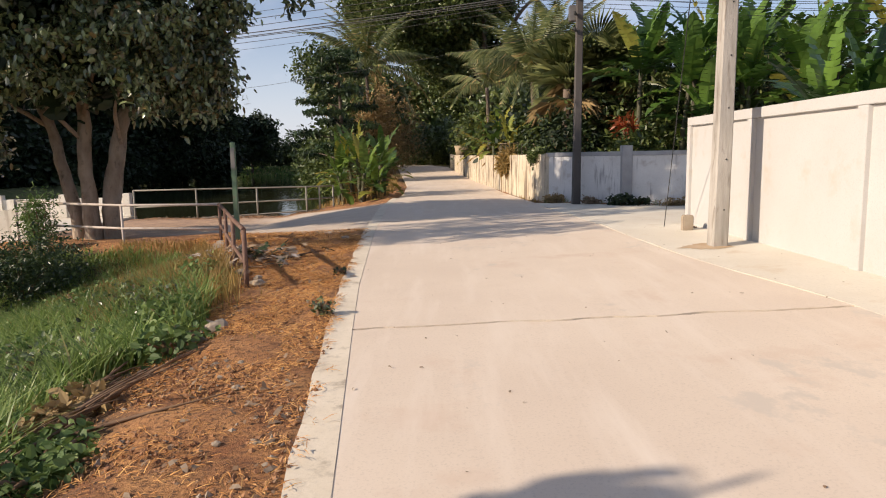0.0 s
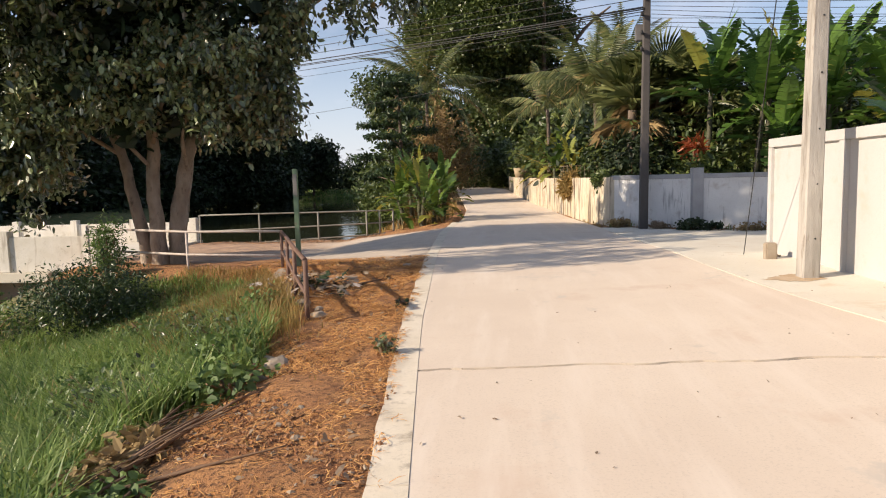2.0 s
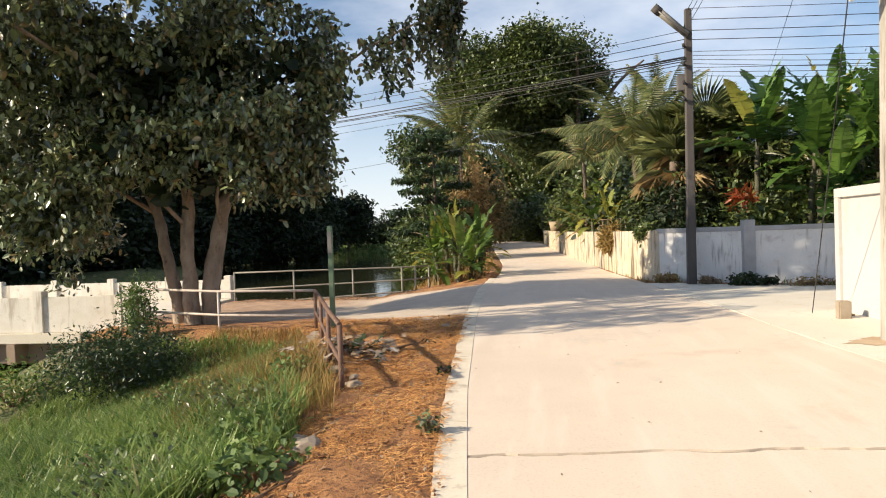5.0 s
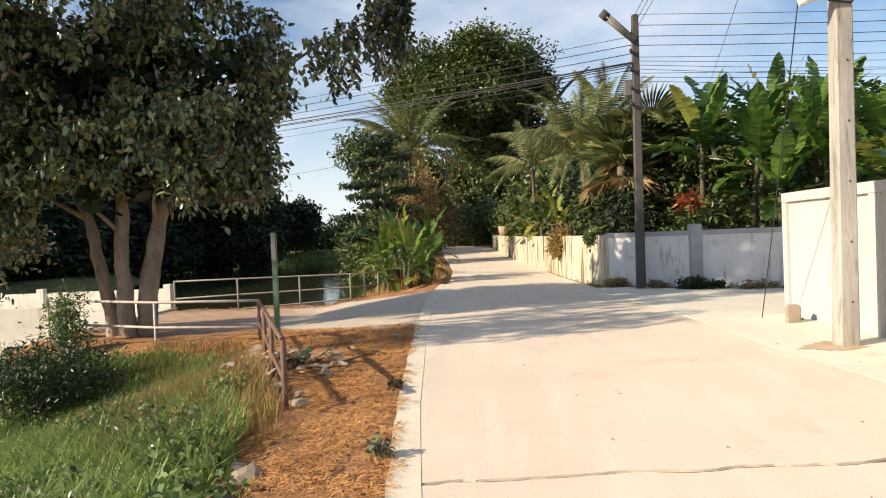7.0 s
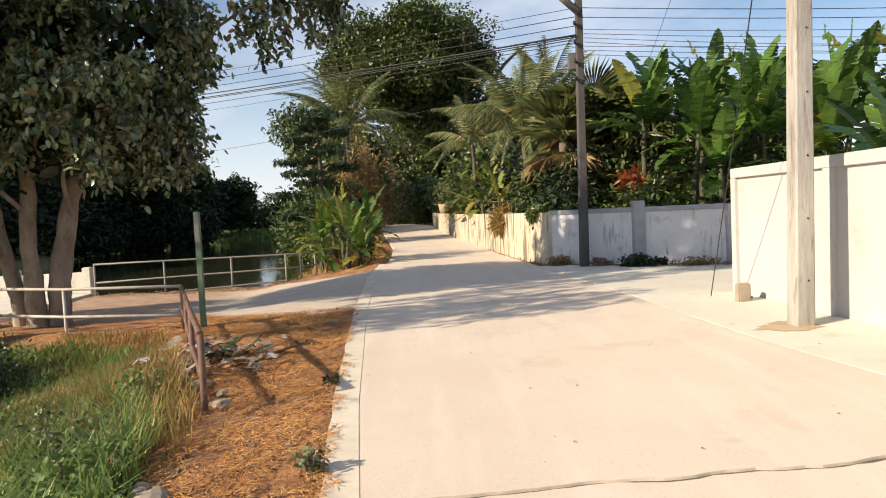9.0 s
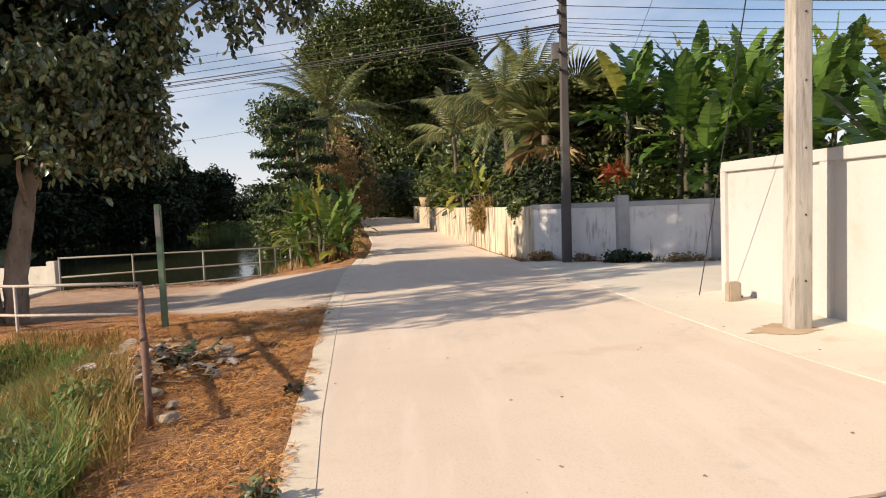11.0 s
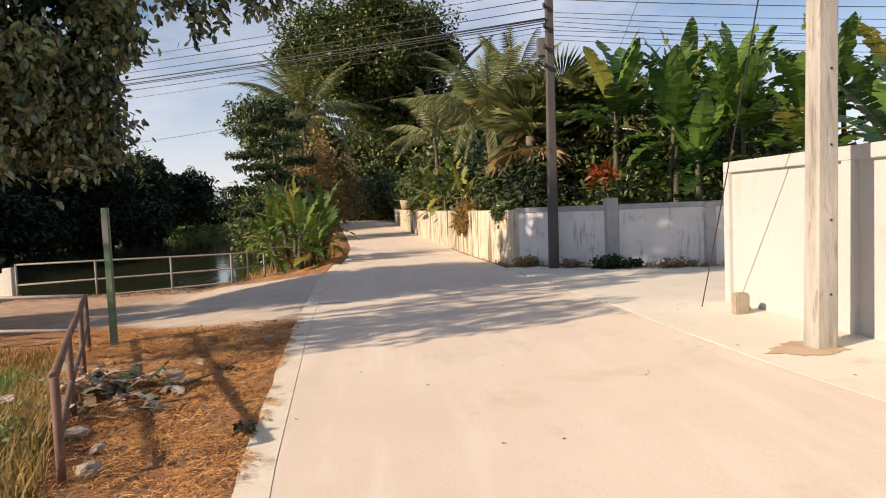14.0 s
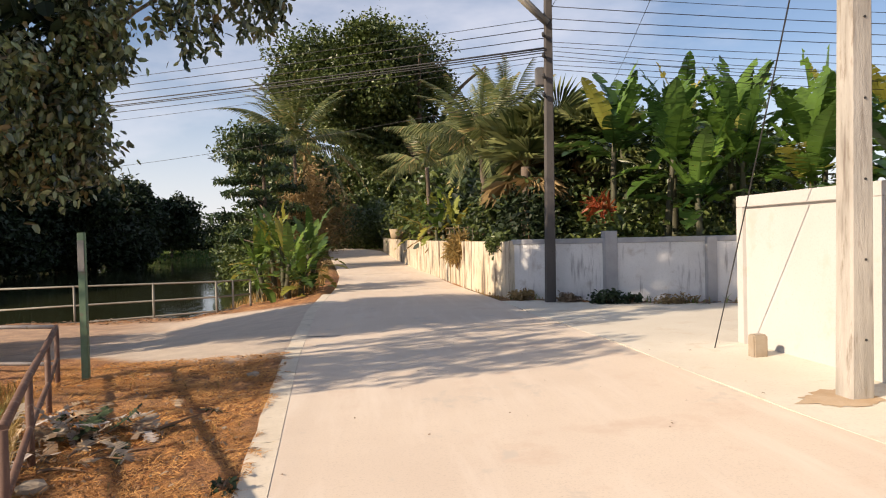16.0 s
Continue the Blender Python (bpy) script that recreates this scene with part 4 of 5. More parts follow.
bush("shrub", 13.8, 19.4, -0.1, 1.8, 0.8, 1.2, 320, 0.15, M_LEAFB, "dark broad-leaved shrub behind the wall", 103)
bush("shrub", 6.6, 24.8, -0.1, 1.2, 1.6, 1.7, 260, 0.2, M_LEAFD, "leafy shrub behind the wall", 104)
bush("shrub", 6.3, 29.5, -0.1, 1.2, 2.4, 1.8, 300, 0.2, M_LEAFB, "leafy shrub behind the wall", 105)
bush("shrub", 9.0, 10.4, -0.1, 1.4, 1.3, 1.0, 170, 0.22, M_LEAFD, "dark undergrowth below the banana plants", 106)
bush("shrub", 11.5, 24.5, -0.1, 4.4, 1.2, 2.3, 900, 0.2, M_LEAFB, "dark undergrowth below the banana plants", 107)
bush("shrub", 6.0, 50, 0, 1.5, 7.0, 2.2, 300, 0.28, M_LEAFB, "undergrowth along the old wall", 108)
bush("bamboo", -2.5, 46.5, 0.0, 1.2, 1.4, 3.0, 420, 0.36, M_BROWN, "withered brown bamboo at the roadside", 109, 4.0)
bush("bamboo", -3.6, 84, 0.1, 2.6, 2.0, 4.0, 380, 0.45, M_BROWN, "withered brown bamboo by the far road", 110, 4.0)
bush("shrub", -2.2, 32, -0.3, 0.9, 2.2, 0.8, 120, 0.18, M_LEAFB, "green leafy bankside shrub", 111)
bush("shrub", -4.2, 42, -0.9, 1.2, 4.0, 1.1, 240, 0.22, M_LEAFB, "green leafy bankside shrub", 112)
bush("cordyline", 7.75, 21.7, 2.1, 0.28, 0.28, 0.3, 14, 0.42, M_RED, "red-leaved cordyline shrub above the wall", 113, 6.0)
bush("thicket", 5.2, 47, 0.2, 0.9, 2.2, 1.9, 300, 0.34, M_BROWN, "withered golden thicket behind the old wall", 114, 4.0)
bush("thicket", 5.3, 40.5, 0.2, 0.8, 1.6, 1.5, 200, 0.3, M_BROWN, "withered golden thicket behind the old wall", 115, 4.0)
# woods across and behind the canal
woods = [(-34, 40, 8, 5), (-38, 46, 10, 6), (-30, 52, 7, 4.5), (-35, 58, 10, 6), (-32, 66, 8, 5), (-36, 74, 11, 6.5), (-34, 84, 9, 5.5), (-38, 94, 11, 6.5), (-36, 106, 9, 6), (-38, 118, 10, 6), (-44, 60, 13, 7), (-46, 36, 10, 6), (-38, 30, 8, 5), (-22, 150, 6, 4), (-17, 147, 9, 5), (-36, 137, 9, 6), (-43, 132, 11, 6), (-12, 128, 10, 6), (-8, 112, 11, 6), (4, 112, 19, 9), (-6, 116, 17, 8), (0, 104, 9, 5), (12, 90, 12, 6), (1.5, 98, 7, 4), (10, 74, 11, 6), (18, 62, 12, 6), (24, 50, 11, 6), (20, 40, 9, 5)]
for k, (x, y, t, r) in enumerate(woods):
    if x < -25:
        x, t, r = x - (7 if y < 90 else 0), t * 1.3, r * 1.15
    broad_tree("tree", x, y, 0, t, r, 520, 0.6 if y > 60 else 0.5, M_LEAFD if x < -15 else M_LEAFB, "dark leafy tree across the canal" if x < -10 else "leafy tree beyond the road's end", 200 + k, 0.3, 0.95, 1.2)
for k, (x, y, rx, ry) in enumerate([(-31, 45, 3, 8), (-30, 62, 3, 9), (-31, 82, 3, 10), (-33, 104, 3, 10), (-44, 150, 9, 3), (-30, 153, 8, 3), (-38, 30, 5, 5), (-37, 113, 3, 12), (-38, 97, 3, 9)]):
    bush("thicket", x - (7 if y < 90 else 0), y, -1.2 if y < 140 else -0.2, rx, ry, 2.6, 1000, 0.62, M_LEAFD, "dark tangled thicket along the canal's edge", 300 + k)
for k, (x, y, rx, ry, rz) in enumerate([(-7.5, 66, 2.5, 6, 3.6), (-7.5, 82, 2.5, 8, 3.0), (-3, 97, 4, 3, 2.5), (2, 93, 3.5, 3, 2.6), (6, 66, 2.5, 10, 3.2), (6.4, 50, 2.0, 5, 3.4), (8.5, 44, 3, 5, 3.2), (-7.2, 58, 1.6, 4, 2.6), (-11, 76, 2.2, 6, 3.4), (-6.0, 64, 1.8, 4.5, 4.4), (5.4, 44, 1.2, 5, 2.6), (-8.5, 60, 2.0, 3, 3.2), (7.6, 30, 1.6, 3, 2.2), (10.5, 27.5, 3, 1.5, 2.6), (9, 36, 4, 4, 2.4), (13, 30, 5, 2.5, 2.6), (-7.0, 72, 2.2, 5, 4.8), (6, 88, 3, 6, 3)]):
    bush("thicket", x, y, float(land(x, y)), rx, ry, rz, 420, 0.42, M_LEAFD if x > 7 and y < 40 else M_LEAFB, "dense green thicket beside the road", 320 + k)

# ---- a small tree out to the side whose shade falls on the road ----
broad_tree("tree", -4.4, -0.88, 0, 4.2, 0.55, 26, 0.2, M_LEAFM, "small leafy tree on the canal bank", 401, 0.1)


# ---- grass, straw and litter ----
def scatter(n, x0, x1, y0, y1, rng, keep):
    x, y = rng.uniform(x0, x1, n), rng.uniform(y0, y1, n)
    k = keep(x, y)
    return x[k], y[k]


def blades(name, x, y, height, width, material, rng, label, lean=0.5, group=None):
    """Upright bent blades of grass: one mesh of many small strips."""
    n = len(x)
    z = land(x, y) - 0.03
    h = height * rng.uniform(0.5, 1.25, n)
    w = width * rng.uniform(0.6, 1.3, n)
    t = rng.uniform(0, 2 * np.pi, n)
    bend = lean * rng.uniform(0.2, 1.3, n) * h
    dx, dy = np.cos(t), np.sin(t)
    base = np.stack([x, y, z], 1)
    side = np.stack([-dy, dx, 0 * dx], 1) * (w / 2)[:, None]
    way = np.stack([dx, dy, 0 * dx], 1)
    up = np.array([0, 0, 1.0])
    mid = base + way * (0.3 * bend)[:, None] + up * (0.6 * h)[:, None]
    tip = base + way * bend[:, None] + up * (h * 0.92)[:, None]
    verts = np.stack([base - side, base + side, mid + side * 0.8, mid - side * 0.8, tip], 1).reshape(-1, 3)
    i = np.arange(n) * 5
    faces = [tuple(f) for f in np.stack([i, i + 1, i + 2, i + 3], 1).tolist()] + [tuple(f) for f in np.stack([i + 3, i + 2, i + 4], 1).tolist()]
    ob = raw(name, verts, faces, material)
    return tagged(ob, label, "grass", kind="stuff")


rng = np.random.default_rng(70)
def patch(x, y):
    return np.sin(2.1 * x + 0.7 * y) * np.cos(1.3 * y - 0.8 * x)
x, y = scatter(70000, -7.5, 0.2, 0.6, 13.6, rng, lambda x, y: (crest_gap(x, y) > 0.36 + 0.25 * patch(x, y) + 0.45 * (1 - sm(4.6, 6.2, y))) & (land(x, y) > WATER_Z - 0.1) & (rng.random(len(x)) < 1.0 - 0.08 * crest_gap(x, y)))
blades("bank_grass", x, y, 0.46 * (1 - 0.5 * sm(8.0, 10.5, y)) * (0.8 + 0.3 * patch(1.9 * x, 1.7 * y)), 0.017, M_GRASS, rng, "tall fresh green grass on the canal bank", 0.85)
tx, ty = scatter(2600, -7.5, 0.2, 0.6, 13.2, rng, lambda x, y: (crest_gap(x, y) > 0.4 + 0.45 * (1 - sm(4.6, 6.2, y))) & (land(x, y) > WATER_Z - 0.1))
x, y = np.repeat(tx, 12) + rng.normal(0, 0.05, 12 * len(tx)), np.repeat(ty, 12) + rng.normal(0, 0.05, 12 * len(tx))
blades("grass_tufts", x, y, 0.44 * (1 - 0.45 * sm(8.0, 10.5, y)), 0.017, M_TUFT, rng, "broad-bladed light green grass tufts on the bank", 1.1)
x, y = scatter(34000, -4.8, -0.3, 6.0, 13.4, rng, lambda x, y: (crest_gap(x, y) > 0.02) & (crest_gap(x, y) < 1.7 + 0.9 * patch(x, y)) & (rng.random(len(x)) < sm(6.0, 8.6, y)))
blades("withered_grass", x, y, 0.40 * (1 - 0.6 * sm(9.0, 11.2, y)), 0.013, M_DRYG, rng, "yellowed dry grass below the railing")
x, y = scatter(900, -3.2, 0.3, 2.0, 13.0, rng, lambda x, y: (crest_gap(x, y) < 0.3) & (x < kerb_x(y) - 0.35) & (patch(2 * x, 2 * y) > 0.35))
blades("verge_weeds", x, y, 0.12, 0.012, M_DRYG, rng, "sparse dry weeds on the verge", 0.9)
x, y = scatter(5000, -4.5, -0.1, 22.6, 45, rng, lambda x, y: (x < kerb_x(y) - 0.5) & (crest_gap(x, y) < 1.5) & ((y > 25.6) | (x < -9)))
blades("bank_grass", x, y, 0.35, 0.03, M_DRYG, rng, "dry grass at the far roadside")
x, y = scatter(6000, 3, 7, 21, 48, rng, lambda x, y: (x > right_x(y) + 0.02) & (x < np.interp(y, [21.3, 25.5, 31, 38, 49], [5.1, 4.45, 4.2, 3.8, 3.5]) - 0.05))
blades("wall_foot_grass", x, y, 0.14, 0.025, M_DRYG, rng, "low dry grass along the foot of the old wall", 0.8)
x, y = scatter(500, 5.0, 10.0, 18.0, 21.2, rng, lambda x, y: np.abs(y - np.interp(x, [5.2, 7.25, 9.35], [21.0, 19.3, 18.4])) < 0.18)
blades("wall_foot_grass", x, y, 0.22, 0.03, M_GRASS, rng, "weeds along the foot of the old wall", 0.8)
x, y = scatter(9000, -60, -12, 129, 143, rng, lambda x, y: x > -100)
blades("far_bank_grass", x, y, 0.45, 0.3, M_GRASS, rng, "bright grass on the canal's far end")


def straws(name, n, keep, length, material, label, x0=-3.2, x1=1.3, y0=1.0, y1=14.5, width=0.008, seed=0, lift=0.012, slope=0.25):
    rg = np.random.default_rng(seed)
    x, y = scatter(n, x0, x1, y0, y1, rg, keep)
    n = len(x)
    t, e = rg.uniform(0, 2 * np.pi, n), rg.normal(0, slope, n)
    ln = length * rg.uniform(0.4, 1.3, n)
    a = np.stack([x, y, land(x, y) + lift + 0.05 * np.abs(e)], 1)
    d = np.stack([np.cos(t) * np.cos(e), np.sin(t) * np.cos(e), np.sin(e)], 1) * ln[:, None]
    s = np.stack([-np.sin(t), np.cos(t), 0.4 + 0 * t], 1) * width
    m = a + d * 0.5 + np.stack([0 * t, 0 * t, 0.08 * ln], 1)
    verts = np.stack([a - s, a + s, m + s, a + d, m - s], 1).reshape(-1, 3)
    i = np.arange(n) * 5
    faces = [tuple(f) for f in np.stack([i, i + 1, i + 2, i + 4], 1).tolist()] + [tuple(f) for f in np.stack([i + 4, i + 2, i + 3], 1).tolist()]
    return tagged(raw(name, verts, faces, material), label, "litter", kind="stuff")


on_verge = lambda x, y: (x < kerb_x(y) - 0.2 + 0.1 * patch(9 * x, 7 * y)) & (crest_gap(x, y) < 0.7) & (y < 13.9) & (patch(3.1 * x + 1, 2.3 * y) + 0.5 * patch(11 * x, 9 * y) > -0.6)
straws("straw", 130000, lambda x, y: on_verge(x, y) & (np.sin(37.7 * x + 91.3 * y) * 0.5 + 0.5 < 0.22 + 0.78 * sm(3.6, 6.0, y + 0.8 * patch(2.3 * x, 2.9 * y))), 0.085, M_STRAW, "dry brown straw strewn over the verge", width=0.0022, seed=71, slope=0.18)
straws("fallen_leaves", 1500, on_verge, 0.07, M_LITTER, "dry fallen leaves on the verge", width=0.014, seed=72)
straws("road_litter", 110, lambda x, y: (x > kerb_x(y)) & (x < 6.3), 0.035, M_LITTER, "stray dry leaves on the concrete", x0=0.3, x1=6.3, y0=1.5, y1=14, width=0.006, seed=73, lift=0.006, slope=0.1)
straws("fence_litter", 500, lambda x, y: crest_gap(x, y) < 0.2, 0.10, M_LITTER, "dry leaves along the canal fence", x0=-9, x1=-2.4, y0=23.4, y1=24.8, width=0.018, seed=74)
straws("wall_litter", 1200, lambda x, y: np.abs(y - np.interp(x, [5.2, 7.25, 9.35, 13.5], [20.9, 19.25, 18.35, 17.2])) < 0.25, 0.2, M_LITTER, "dry leaves along the foot of the old wall", x0=4.8, x1=13, y0=16.8, y1=21, width=0.04, seed=75)
straws("clods", 5000, on_verge, 0.03, M_TWIG, "small dark clods of earth", width=0.009, seed=76)


def lumps(name, n, keep, size, material, label, seed, x0=-2.4, x1=1.0, y0=1.2, y1=9.0):
    """Loose crumbs of earth: squashed, uneven eight-sided lumps in one mesh."""
    rg = np.random.default_rng(seed)
    x, y = scatter(n, x0, x1, y0, y1, rg, keep)
    n = len(x)
    r = size * rg.uniform(0.35, 1.0, n) ** 2
    dirs = np.array([(1, 0, 0), (0, 1, 0), (-1, 0, 0), (0, -1, 0), (0, 0, 0.8), (0, 0, -0.8)])
    v = dirs[None] * r[:, None, None] * rg.uniform(0.55, 1.3, (n, 6, 1)) + rg.normal(0, 0.2, (n, 6, 3)) * r[:, None, None]
    v = v + np.stack([x, y, land(x, y) + 0.2 * r], 1)[:, None]
    tri = np.array([(0, 1, 4), (1, 2, 4), (2, 3, 4), (3, 0, 4), (1, 0, 5), (2, 1, 5), (3, 2, 5), (0, 3, 5)])
    f = (np.arange(n)[:, None, None] * 6 + tri[None]).reshape(-1, 3)
    return tagged(raw(name, v.reshape(-1, 3), f, material), label, "earth", kind="stuff")


near_verge = lambda x, y: on_verge(x, y) & (rng.random(len(x)) < 1.05 - sm(3.0, 7.5, y))
lumps("earth_clods", 14000, near_verge, 0.024, M_CLOD, "crumbly red-brown clods of dug earth", 77)
lumps("gravel", 700, near_verge, 0.03, M_STONE, "pale stone chips in the loose earth", 78)


def twigs(n, x, y, spread, length, way, seed, label, name="dead_branch", group="brushwood pile", rise=0.12):
    rg = np.random.default_rng(seed)
    for k in range(n):
        px, py = x + rg.normal(0, spread * 0.4), y + rg.normal(0, spread)
        t = way + rg.normal(0, 0.45)
        ln = length * rg.uniform(0.5, 1.2)
        c, s = math.cos(t) * ln, math.sin(t) * ln
        z0, z1 = zl(px, py) + 0.02 + rg.uniform(0, rise), zl(px + c, py + s) + 0.03 + rg.uniform(0, rise)
        ob = thing(name, px, py, z0, label, "branch", group)
        part("stick", limb([(0, 0, 0), (c * 0.5, s * 0.5 + rg.normal(0, 0.04), (z1 - z0) * 0.5 + rg.uniform(0, 0.05)), (c, s, z1 - z0)], rg.uniform(0.010, 0.022), 0.005, 5), M_TWIG, ob)
        if k % 2:
            part("side_twig", limb([(c * 0.5, s * 0.5, (z1 - z0) * 0.5 + 0.02), (c * 0.6 + 0.12, s * 0.65, (z1 - z0) * 0.6 + 0.08), (c * 0.7 + 0.25, s * 0.85, (z1 - z0) * 0.6 + 0.1)], 0.006, 0.003, 4), M_TWIG, ob)


twigs(34, -0.80, 3.55, 0.3, 1.15, 1.33, 81, "dead brown branch in a heap on the bank")
twigs(6, -0.9, 9.3, 0.5, 0.5, 0.4, 82, "dry stick lying on the verge", "dry_stick", "verge sticks", 0.04)
bush("brushwood_leaves", -0.75, 3.95, zl(-0.75, 3.95), 0.22, 0.5, 0.07, 60, 0.09, M_BROWN, "withered brown leaves caught in the brushwood", 95)
bush("weed", 7.0, 19.15, zl(7.0, 19.15), 0.35, 0.25, 0.14, 40, 0.12, M_LEAFD, "dark weeds at the foot of the grey pillar", 96)
bush("weed", 7.5, 19.0, zl(7.5, 19.0), 0.25, 0.15, 0.09, 40, 0.09, M_LEAFD, "dark green weeds at the foot of the old wall", 98)
bush("weed", 5.3, 20.75, zl(5.3, 20.75), 0.3, 0.3, 0.1, 40, 0.1, M_BROWN, "withered weeds at the foot of the old wall", 99)
bush("weed", 8.4, 18.65, zl(8.4, 18.65), 0.5, 0.2, 0.07, 40, 0.09, M_BROWN, "withered weeds at the foot of the old wall", 94)
bush("weed", 6.3, 19.9, zl(6.3, 19.9), 0.3, 0.2, 0.1, 30, 0.1, M_LITTER, "dry weeds at the foot of the old wall", 97)
stick = thing("cane", -0.52, 5.65, zl(-0.52, 5.65), "long pale dry cane lying on the verge", "stick")
part("stalk", limb([(0, 0, 0.03), (0.12, 0.5, 0.07), (0.27, 1.12, 0.10)], 0.014, 0.008, 6), M_BAMBOO, stick)


def rock(x, y, size, seed, label, material=M_STONE):
    bm = bmesh.new()
    bmesh.ops.create_icosphere(bm, subdivisions=2, radius=size)
    for v in bm.verts:
        v.co *= 1 + 0.45 * noise.noise(v.co / size * 1.3 + Vector((seed * 3.1, 0, 0)))
        v.co.z *= 0.55
    ob = part("stone", bm, material)
    ob.location = (x, y, zl(x, y) + 0.2 * size)
    return tagged(ob, label, "stone", "verge stones")


rock(-0.35, 5.75, 0.13, 1, "pale flat stone on the earth verge")
rock(-0.42, 5.45, 0.07, 2, "small pale stone on the earth verge")
rock(-0.55, 6.1, 0.08, 3, "small pale stone on the earth verge")
rock(-0.5, 7.75, 0.10, 4, "grey stone at the foot of the railing")
rock(-0.95, 8.6, 0.11, 5, "grey stone at the foot of the railing")
rock(-0.62, 8.2, 0.06, 6, "grey stone at the foot of the railing")
rock(-0.05, 12.3, 0.08, 7, "dark stone near the kerb")
rock(0.1, 9.9, 0.03, 8, "small stone on the straw")
rock(6.30, 11.6, 0.055, 9, "dark stone beside the concrete block", M_BARKD)
for k in range(16):
    rock(0.72 - 0.045 * k + 0.1 * math.sin(k * 2.3), 2.9 + 0.13 * k + 0.15 * math.cos(k * 1.7), 0.014 + 0.006 * (k % 4), 20 + k, "small pale pebble in the loose earth")

# heap of curled dry banana leaves
heap = thing("leaf_heap", -1.15, 9.75, zl(-1.15, 9.75), "heap of curled grey-green dead leaves", "leaf heap")
rg = np.random.default_rng(83)
for k in range(70):
    v, f = banana_leaf(rg.uniform(0.2, 0.46), rg.uniform(0.1, 0.18), rg.uniform(-0.6, 0.9), rg, 0.9)
    raw("dead_leaf", turned(v, rg.uniform(0, 6.3), (rg.normal(0, 0.42), rg.normal(0, 0.32), 0.05 + rg.uniform(0, 0.14)), rg.uniform(-0.4, 0.5)), f, (M_LITTER, M_SPILL, M_LEAFD, M_STONE, M_GALV)[k % 5], heap)

bush("weed", 0.58, 5.98, zl(0.58, 5.98), 0.11, 0.12, 0.09, 16, 0.05, M_LEAFM, "small green weed at the edge of the kerb", 84)
bush("weed", 0.42, 8.3, zl(0.42, 8.3), 0.08, 0.09, 0.05, 9, 0.05, M_LEAFD, "small dark weed at the edge of the kerb", 85)
bush("creeper", -0.55, 5.2, zl(-0.55, 5.2), 0.3, 0.55, 0.13, 34, 0.075, M_CREEP, "broad-leaved green creeper on the bank", 86, 1.5)
bush("creeper", -0.45, 3.0, zl(-0.45, 3.0), 0.26, 0.6, 0.08, 80, 0.065, M_CREEP, "dusty green creeper beside the brushwood", 87, 1.5)
bush("acacia_shrub", -5.9, 11.7, zl(-5.9, 11.7) + 0.05, 1.1, 0.9, 0.52, 700, 0.09, M_LEAFT, "dark feathery shrub growing against the bridge", 88, 3.5)
bush("acacia_shrub", -6.5, 13.4, zl(-6.5, 13.4) + 0.1, 0.3, 0.3, 0.62, 200, 0.09, M_CREEP, "feathery green sapling beside the railing", 89, 3.5)
bush("acacia_shrub", -8.2, 12.0, zl(-8.2, 12.0), 0.9, 0.8, 0.35, 150, 0.10, M_GRASS, "feathery green shrub above the water", 90, 3.5)
for k, (wx, wy, wr) in enumerate([(-1.0, 6.3, 0.35), (-1.5, 7.3, 0.45), (-1.3, 8.2, 0.35), (-2.2, 8.0, 0.4), (-2.6, 6.6, 0.5), (-1.7, 5.4, 0.45), (-3.2, 8.9, 0.5)]):
    bush("weed", wx, wy, zl(wx, wy), wr, wr, 0.2, 60, 0.058, (M_CREEP, M_LEAFM)[k % 2], "leafy green weeds among the bank grass", 500 + k, 1.7)
bush("hanging_grass", 4.42, 26.6, 0.75, 0.3, 0.7, 0.45, 130, 0.35, M_DRYG, "dry yellow grass hanging over the old wall", 91, 8.0)
bush("hanging_creeper", 5.05, 22.6, 1.15, 0.3, 0.6, 0.28, 80, 0.14, M_LEAFB, "green creeper on top of the old wall", 92)

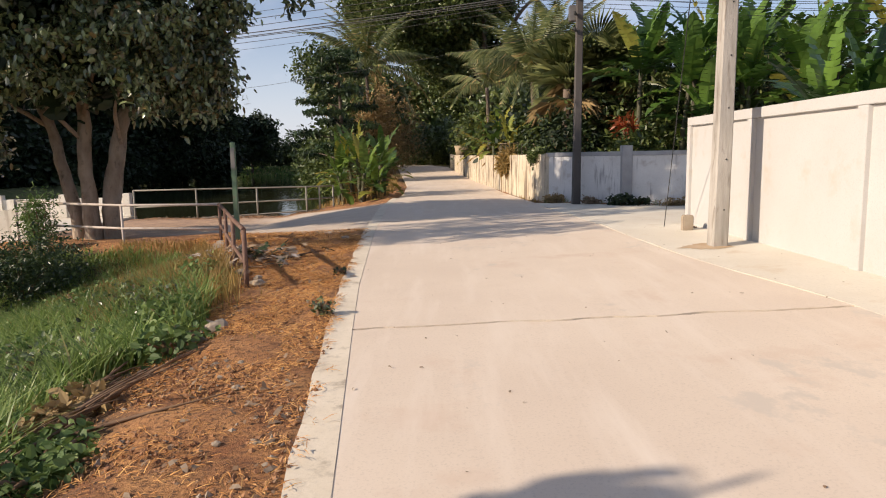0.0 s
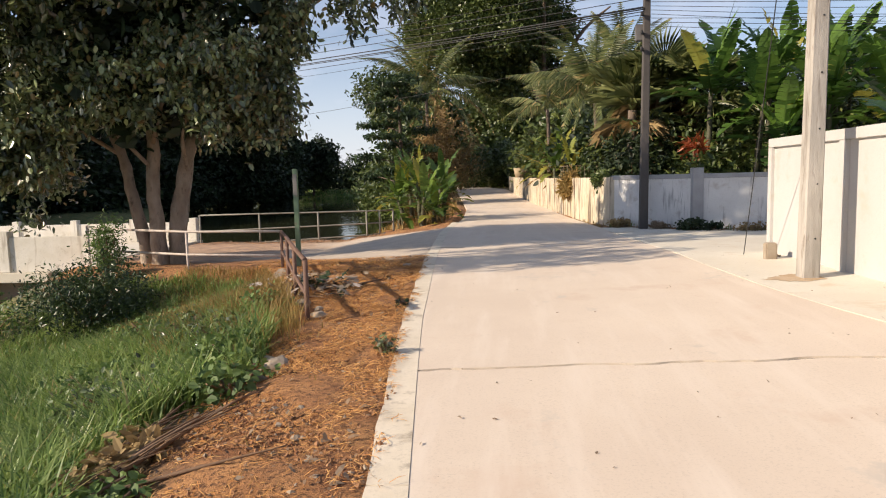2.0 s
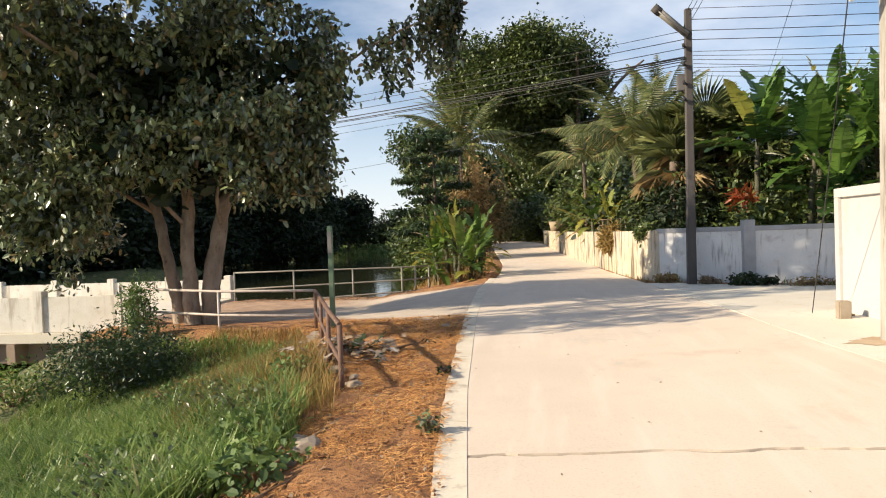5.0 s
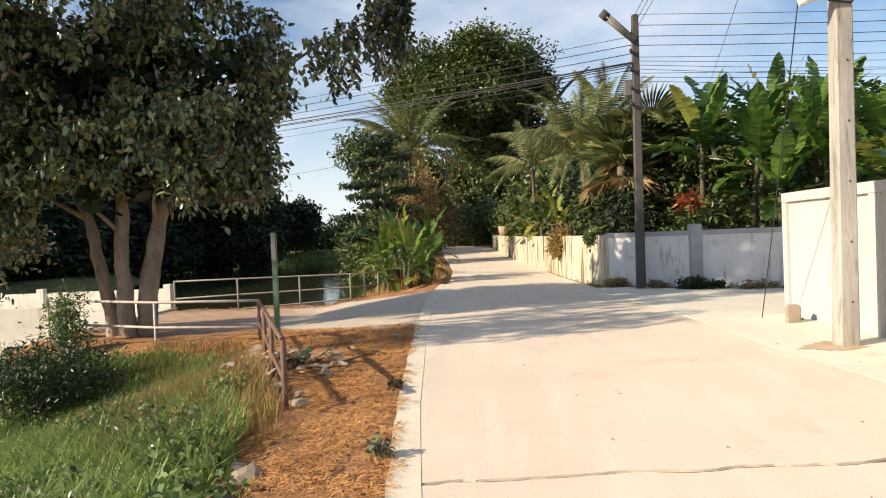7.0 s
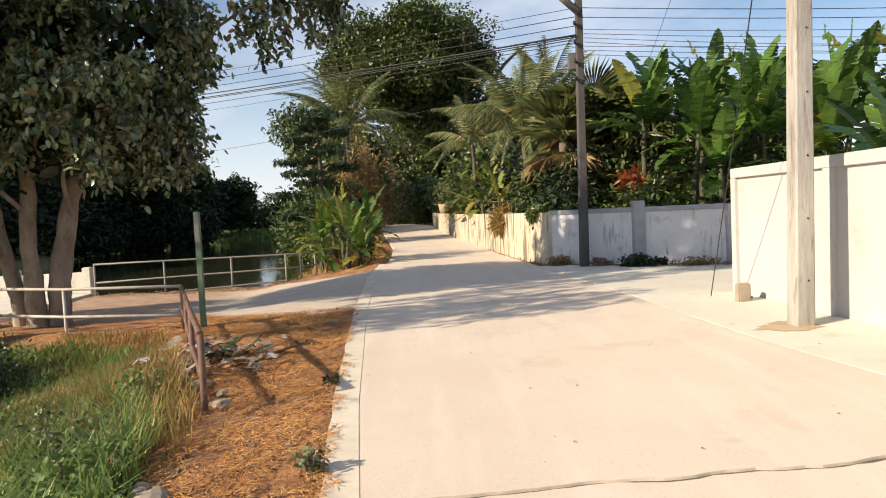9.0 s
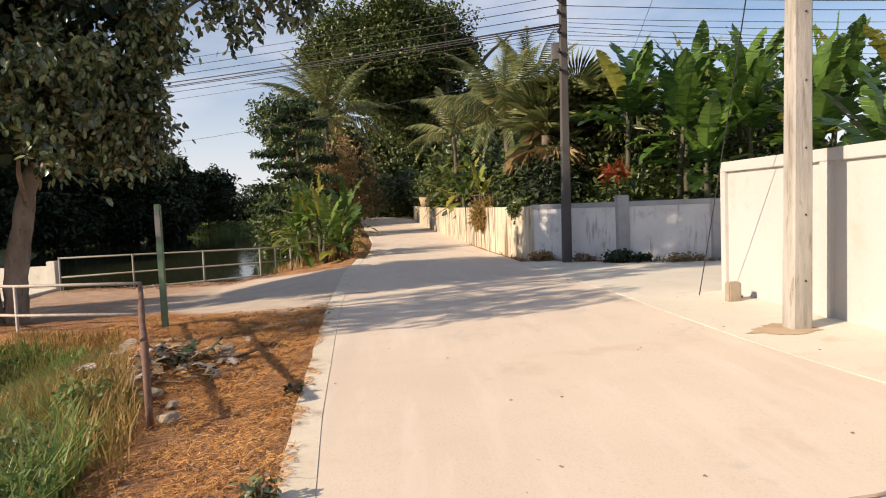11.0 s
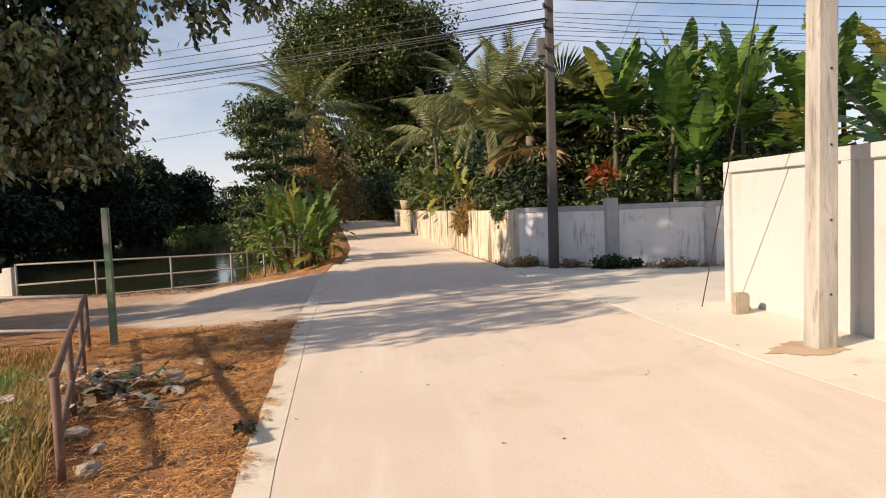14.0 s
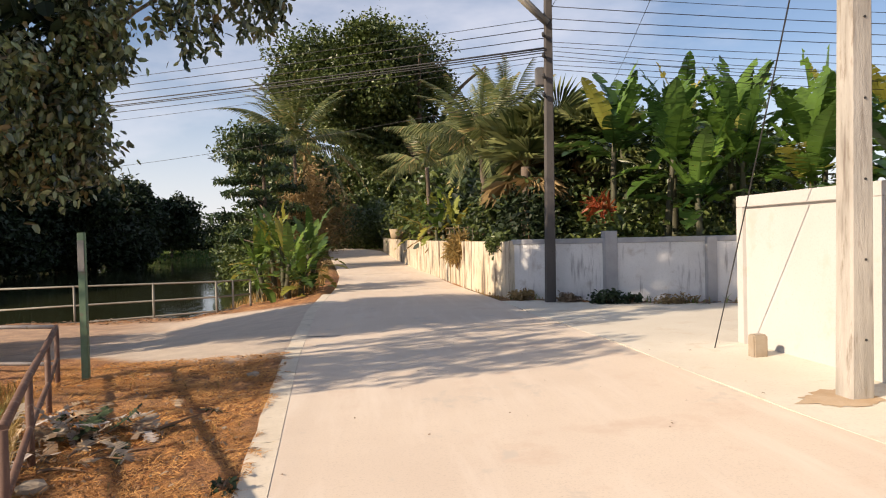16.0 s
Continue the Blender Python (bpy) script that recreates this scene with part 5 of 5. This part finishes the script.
# bamboo rack behind the old wall
rack = thing("bamboo_rack", 4.95, 28.4, 1.35, "weathered bamboo rack standing above the old wall", "rack")
rack.rotation_euler = (0, 0, radians(-62))
for k in range(7):
    part("upright", tube([(0.01 * k, -0.7 + 0.2 * k, -1.5), (0.01 * k, -0.7 + 0.2 * k, 0.62 + 0.05 * (k % 3))], 0.018, 6), M_BAMBOO, rack)
for h in (0.25, 0.5, 0.72):
    part("crossbar", tube([(0, -0.85, h - 0.1), (0.06, 0.65, h - 0.07)], 0.016, 6), M_BAMBOO, rack)
basket = thing("basket", 3.6, 58, 1.55, "old woven basket resting on the wall", "basket")
part("body", tube([(0, 0, 0), (0, 0, 0.8)], [0.45, 0.6], 14), M_BAMBOO, basket)

# tin-roofed house behind the banana plants
house = thing("house", 13.0, 35.0, float(land(13.0, 35.0)), "small house with a pale blue tin roof behind the banana plants", "house")
part("wall", boxed(-2.6, 2.6, -2.2, 2.2, -0.2, 5.2, bevel=0.02), M_WHITE, house)
for side in (-1, 1):
    bm = bmesh.new()
    vs = [bm.verts.new(p) for p in ((-3.0, side * 2.8, 5.0), (3.0, side * 2.8, 5.0), (3.0, 0, 6.6), (-3.0, 0, 6.6))]
    bm.faces.new(vs)
    bmesh.ops.solidify(bm, geom=list(bm.faces), thickness=0.04)
    part("roof", bm, M_ROOF, house, "pale blue tin roof")

# patches of spilt earth on the concrete
def earth_patch(x, y, rx, ry, seed, label):
    bm = bmesh.new()
    n = 60
    ring = []
    for k in range(n):
        t = 2 * math.pi * k / n
        r = 1 + 0.5 * noise.noise(Vector((math.cos(t) * 1.5 + seed, math.sin(t) * 1.5, seed))) + 0.35 * noise.noise(Vector((math.cos(t) * 5 + seed, math.sin(t) * 5, seed)))
        px, py = x + rx * r * math.cos(t), y + ry * r * math.sin(t)
        ring.append(bm.verts.new((px, py, float(upper(px, py)) + 0.0085)))
    mid = bm.verts.new((x, y, float(upper(x, y)) + 0.014))
    for k in range(n):
        bm.faces.new((mid, ring[k], ring[(k + 1) % n]))
    return tagged(part("earth_patch", bm, M_SPILL), label, "earth")


earth_patch(5.65, 9.30, 0.36, 0.26, 1, "patch of brown earth around the pole's foot")
